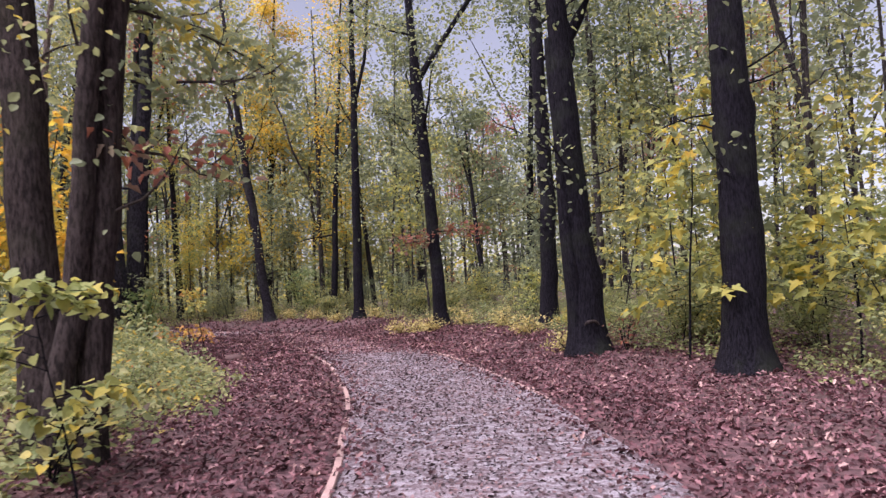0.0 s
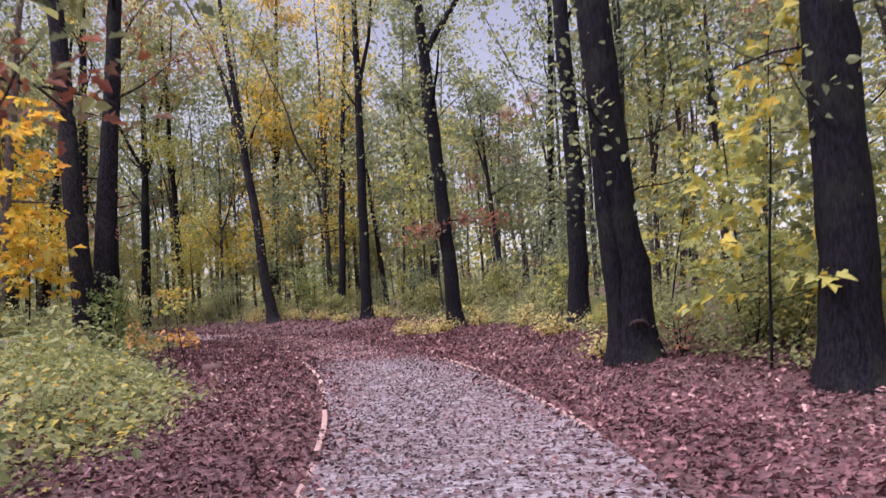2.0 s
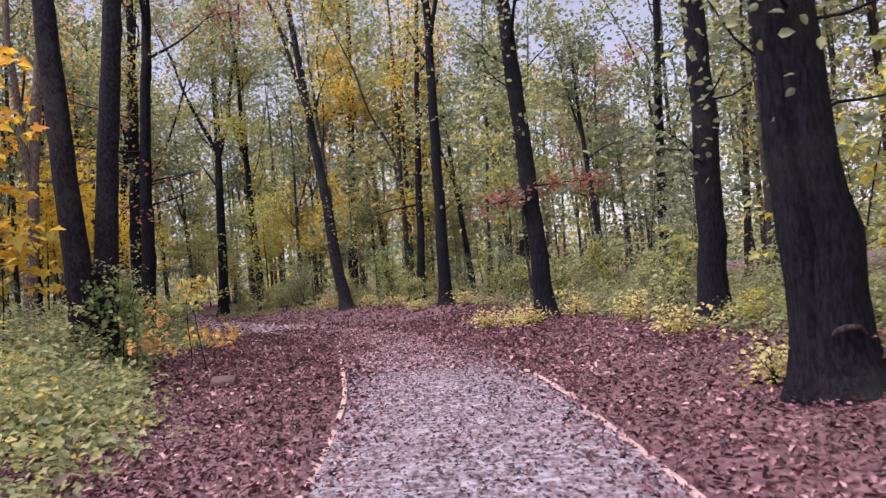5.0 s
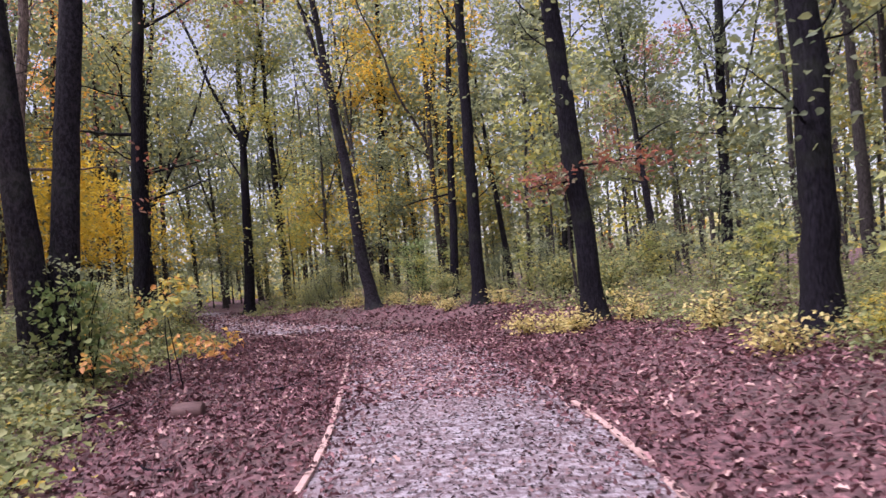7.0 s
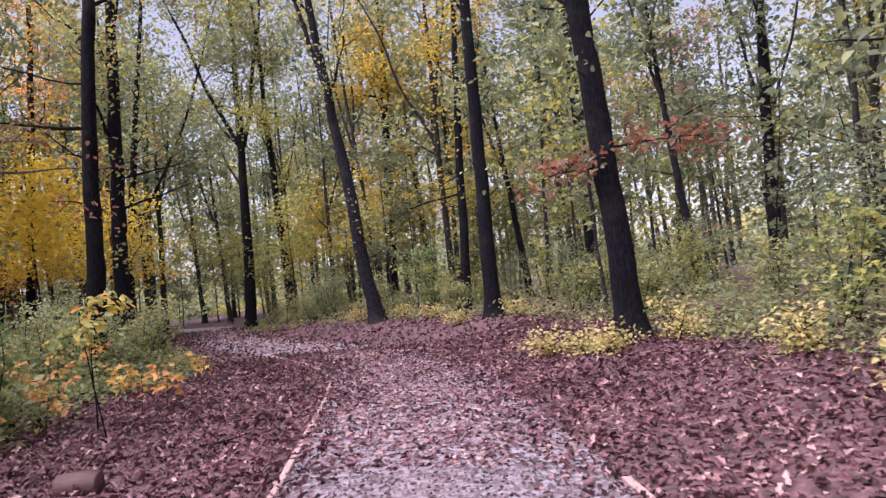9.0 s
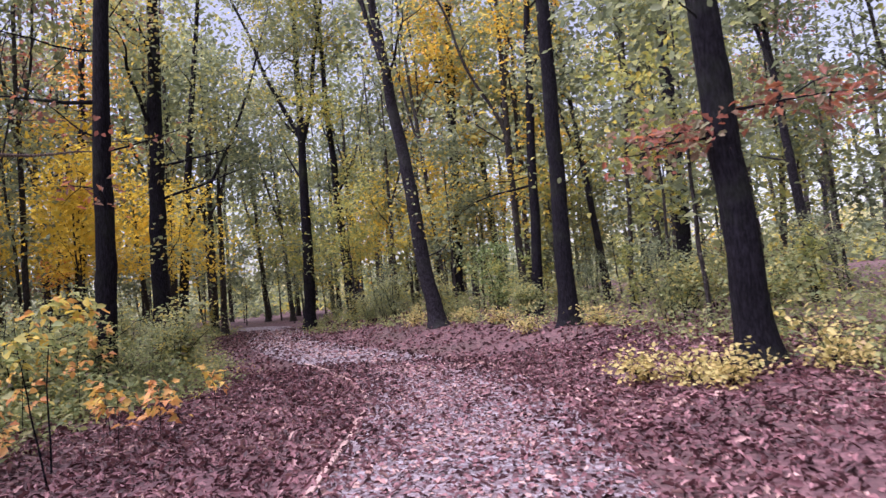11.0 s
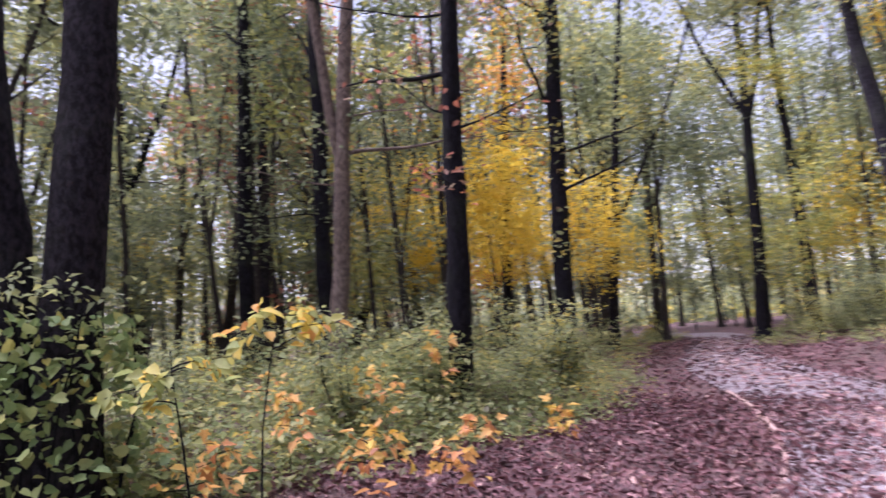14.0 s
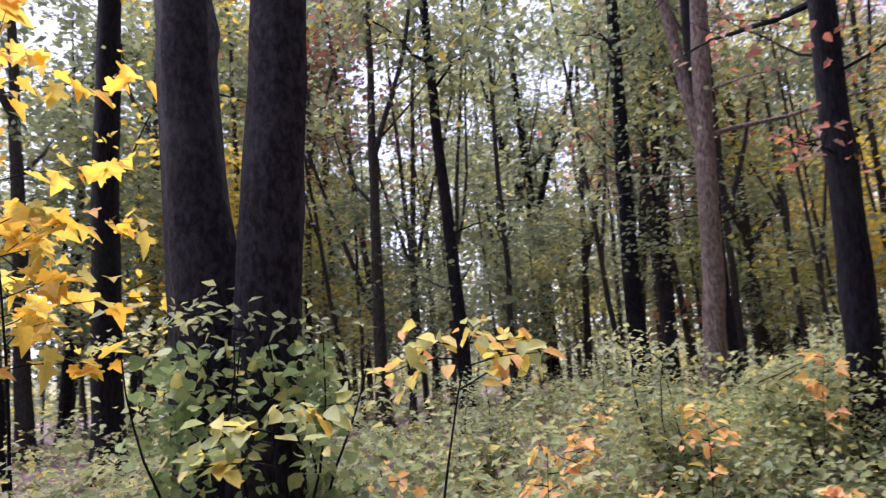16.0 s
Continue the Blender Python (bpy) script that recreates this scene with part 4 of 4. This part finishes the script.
# ---- particular things by the path ----
sapling("maple_sapling", "yellow-green maple sapling with drooping leaves before dark trunks", -2.9, 5.9, 1.95,
        [(1.5, (0.7, -0.7), 0.5), (1.66, (-0.1, -0.9), 0.45), (1.6, (1, -0.4), 0.55), (1.45, (0.9, 0.2), 0.6), (1.3, (-0.9, 0.2), 0.5), (1.55, (1, -0.1), 0.5), (1.62, (0.4, -0.6), 0.5), (1.5, (-0.4, -0.5), 0.42), (1.6, (0.9, 0.5), 0.45), (1.15, (-1, -0.2), 0.55), (1.05, (-0.8, -0.6), 0.5), (0.85, (1, -0.1), 0.6), (0.75, (0.8, -0.5), 0.4), (0.6, (-0.3, -0.6), 0.4)], leaf_lime, 301, 0.095, "heart", 15)
shrub("bramble", "tangled bramble with small green and yellow leaves", -3.3, 6.3, 0.9, 1.0, leaf_herb, 302, 200, 0.08, "heart", stems=6, bare=0.0)
for i, (x, y, tall, leaf) in enumerate(((3.8, 12.0, 4.4, leaf_lime), (4.5, 14.4, 4.8, leaf_lime), (4.9, 12.8, 3.6, leaf_mixed), (6.6, 9.6, 3.6, leaf_lime), (6.3, 12.6, 3.0, leaf_lime), (7.6, 14.0, 4.6, leaf_mixed), (5.6, 16.4, 4.2, leaf_lime),
                                        (6.6, 19.0, 5.0, leaf_green), (5.0, 21.6, 4.4, leaf_green), (3.4, 24.6, 4.2, leaf_green), (8.2, 11.0, 5.0, leaf_lime), (2.6, 27.5, 4.6, leaf_green), (7.6, 17.0, 5.4, leaf_green), (5.9, 10.9, 2.4, leaf_lime), (4.0, 17.4, 3.4, leaf_lime))):
    sapling("maple_sapling", "thin dark maple sapling in yellow-green leaf behind the bank", x, y, tall, whorl(22, 0.7, tall * 0.97, 1.35, 360 + i), leaf, 360 + i, 0.16 if i in (0, 2, 13) else 0.11, "maple", 13 if i in (0, 2, 13) else 17, "maple saplings", 0.022)
sapling("maple_sapling", "young maple in bright yellow leaf at the wood's edge", -9.5, 17.4, 5.6, whorl(26, 1.8, 5.4, 1.8, 305), leaf_gold, 305, 0.17, "maple", 15, "", 0.035)
sapling("maple_sapling", "bare-stemmed young maple in orange-yellow leaf", -8.75, 17.75, 3.0, whorl(13, 1.4, 2.8, 0.9, 310), leaf_gold, 310, 0.15, "maple", 12, "", 0.018)
sapling("hickory_sapling", "sapling with long green and orange leaves beside ivy", -6.4, 20.05, 1.55, [(1.35, (0.5, -0.8), 0.35), (1.4, (0.8, 0.3), 0.35), (1.3, (-0.2, -0.9), 0.4), (1.42, (0.1, 0.8), 0.35), (1.2, (0.7, -0.6), 0.4)], leaf_turning, 306, 0.1, "oval", 14)
sapling("hickory_sapling", "sapling with long pale green leaves in flat sprays", -7.0, 20.65, 1.8, [(1.55, (0.7, 0.6), 0.5), (1.65, (0.6, -0.6), 0.5), (1.7, (-0.2, 0.9), 0.45), (1.6, (0.2, -0.9), 0.5), (1.72, (0.9, 0.1), 0.45), (1.45, (0.4, 0.9), 0.5)], leaf_turning, 307, 0.1, "oval", 15)
for i, (x, y, tall) in enumerate(((-6.95, 21.5, 0.7), (-7.6, 22.1, 0.6), (-8.3, 21.5, 0.8), (-7.2, 22.5, 0.5), (-9.6, 23.1, 0.9), (-8.0, 23.4, 0.5), (-8.77, 22.85, 0.95), (-9.9, 24.4, 1.4), (-7.1, 18.9, 0.7), (-7.9, 24.6, 0.6), (-7.4, 20.2, 0.55), (-7.9, 20.7, 0.6), (-8.6, 20.4, 0.7), (-9.4, 22.0, 0.7), (-11.2, 22.6, 0.9))):
    sapling("seedling", "small seedling with salmon-orange leaves among herbs", x, y, tall, whorl(5, tall * 0.5, tall, 0.26, 380 + i), leaf_salmon, 380 + i, 0.1, "maple" if i % 2 else "oval", 5, "orange seedlings", 0.006)
for i, (x, y) in enumerate(((-0.9, 24.2), (-1.5, 24.9), (-0.5, 23.6), (0.5, 23.6), (-4.6, 32.0), (-2.9, 31.6), (-7.6, 37.0), (-9.8, 38.3), (-6.2, 35.4), (1.9, 18.2), (2.2, 14.3), (1.6, 20.6))):
    shrub("yellow_bush", "low bush of pale yellow leaves at a trunk's foot", x, y, 0.5, 1.0, leaf_pale, 320 + i, 420, 0.06, "oval", stems=6, bare=0.0, group="yellow bushes")


shrub("green_bush", "fresh green bush standing between dark trunks", -7.3, 39.9, 3.2, 2.6, leaf_ivy, 341, 2200, 0.1, "spray", stems=8)


def ivy(x, y):
    """Ivy over the foot of the twin tree: creeping stems and broad leaves."""
    r = np.random.default_rng(44)
    root = thing("ivy", x, y, ground(x, y), "dark green ivy with broad leaves round the twin trunk's foot", "ivy")
    for i in range(7):
        a = r.uniform(-1.2, 1.9)
        t = Tubes()
        t.add(sprig((0.42 * np.cos(a), 0.42 * np.sin(a), 0), (r.normal(0, 0.15), r.normal(0, 0.15), 1), 1.7, r, 0.2, 8), np.linspace(0.014, 0.004, 9), 5)
        part("stem", t.mesh("stem", bark_dark), root)
    n = 620
    a, z = r.uniform(-1.5, 1.9, n), 1.6 * r.uniform(0, 1, n) ** 0.6
    d = 0.45 + 0.2 * np.abs(r.normal(0, 1, n)) * (1.3 - z / 1.9)
    c = np.column_stack([d * np.cos(a), d * np.sin(a), z])
    part("foliage", leaves("foliage", c, 0.082, "heart", leaf_ivy, r, 0.7), root)


ivy(-8.1, 19.55)


def log_block(x, y, turn):
    """A short cut log, lying half sunk among the leaves."""
    t = Tubes()
    r = np.random.default_rng(5)
    t.add([(-0.2, 0, 0.07), (-0.19, 0, 0.07), (-0.18, 0, 0.07), (0, 0.01, 0.075), (0.18, 0, 0.07), (0.19, 0, 0.07), (0.2, 0, 0.07)], [0.005, 0.1, 0.115, 0.12, 0.115, 0.1, 0.005], 10, 0.06, r)
    ob = new("log", t.mesh("log", mat_log))
    ob.matrix_basis = pose(x, y, ground(x, y), 0, 0, turn)
    tagged(ob, "short reddish-brown cut log lying in fallen leaves", "log")


log_block(-5.05, 17.9, 12)


def stick(x, y, turn, long):
    t = Tubes()
    r = np.random.default_rng(int(abs(x * 100)))
    t.add(sprig((0, 0, 0.05), (1, 0, 0.02), long, r, 0.2, 6, 0.0), np.linspace(0.016, 0.006, 7), 6)
    ob = new("stick", t.mesh("stick", bark_dark))
    ob.matrix_basis = pose(x, y, ground(x, y), 0, 0, turn)
    tagged(ob, "dark fallen stick lying on the leaves", "stick", "fallen sticks")


stick(-3.6, 15.2, 170, 0.55)
stick(-4.6, 19.4, 10, 0.4)
stick(-5.9, 16.9, 40, 0.7)
shrub("dead_bush", "dead brown bush with withered leaves at the oak's foot", 3.15, 13.35, 0.7, 0.6, leaf_rust, 340, 110, 0.07, "oak", stems=7, bare=0.1)


# ---- fallen leaves ----
def litter(name, xr, yr, count, size, seed, label, on_path, kind="oak", mat=leaf_litter):
    r = np.random.default_rng(seed)
    x, y = r.uniform(*xr, count), r.uniform(*yr, count)
    s = off_path(x, y)
    spill = r.normal(0, 0.28, count) + 0.15 * smooth(14, 20, y) + 0.5 * smooth(20, 31, y)
    inside = np.abs(s) < WIDTH / 2 - 0.1 - spill
    keep = inside if on_path else ~inside & (s < 6.5) & (s > -7.5)
    x, y, s = x[keep], y[keep], s[keep]
    crown = np.where(np.abs(s) < WIDTH / 2, 0.016 + 0.03 * np.clip(1 - (s * 2 / WIDTH) ** 2, 0, 1), 0.006)
    z = height(x, y) + crown + np.abs(r.normal(0, 0.006 if on_path else 0.03, len(x)))
    ob = new(name, leaves(name, np.column_stack([x, y, z]), size, kind, mat, r, 0.4 if on_path else 0.6))
    tagged(ob, label, "fallen leaves", kind="stuff")


litter("leaf_litter", (-9, 6.5), (1.5, 17), 36000, 0.07, 71, "red-brown fallen oak leaves lying thick beside the path", False)
litter("leaf_litter", (-9, 6.5), (1.5, 17), 56000, 0.052, 77, "small curled red-brown leaves lying thick beside the path", False, "spray")
litter("leaf_litter", (-11, 5), (17, 30), 34000, 0.078, 75, "red-brown fallen oak leaves lying thick beside the bend", False)
litter("leaf_litter", (-11, 5), (17, 30), 44000, 0.06, 78, "small curled red-brown leaves lying thick beside the bend", False, "spray")
litter("leaf_litter", (-26, 4), (28, 52), 36000, 0.11, 72, "red-brown fallen leaves on the far bend", False, "spray")
litter("path_leaves", (-5, 3), (1.5, 18), 52000, 0.045, 73, "trodden brown leaf scraps on the gravel path", True, "spray", leaf_scrap)
litter("path_leaves", (-8, 1), (18, 30), 56000, 0.062, 76, "trodden brown leaf scraps on the gravel bend", True, "spray")
litter("path_leaves", (-24, 0), (28, 50), 30000, 0.13, 74, "fallen leaves covering the far path", True, "spray")
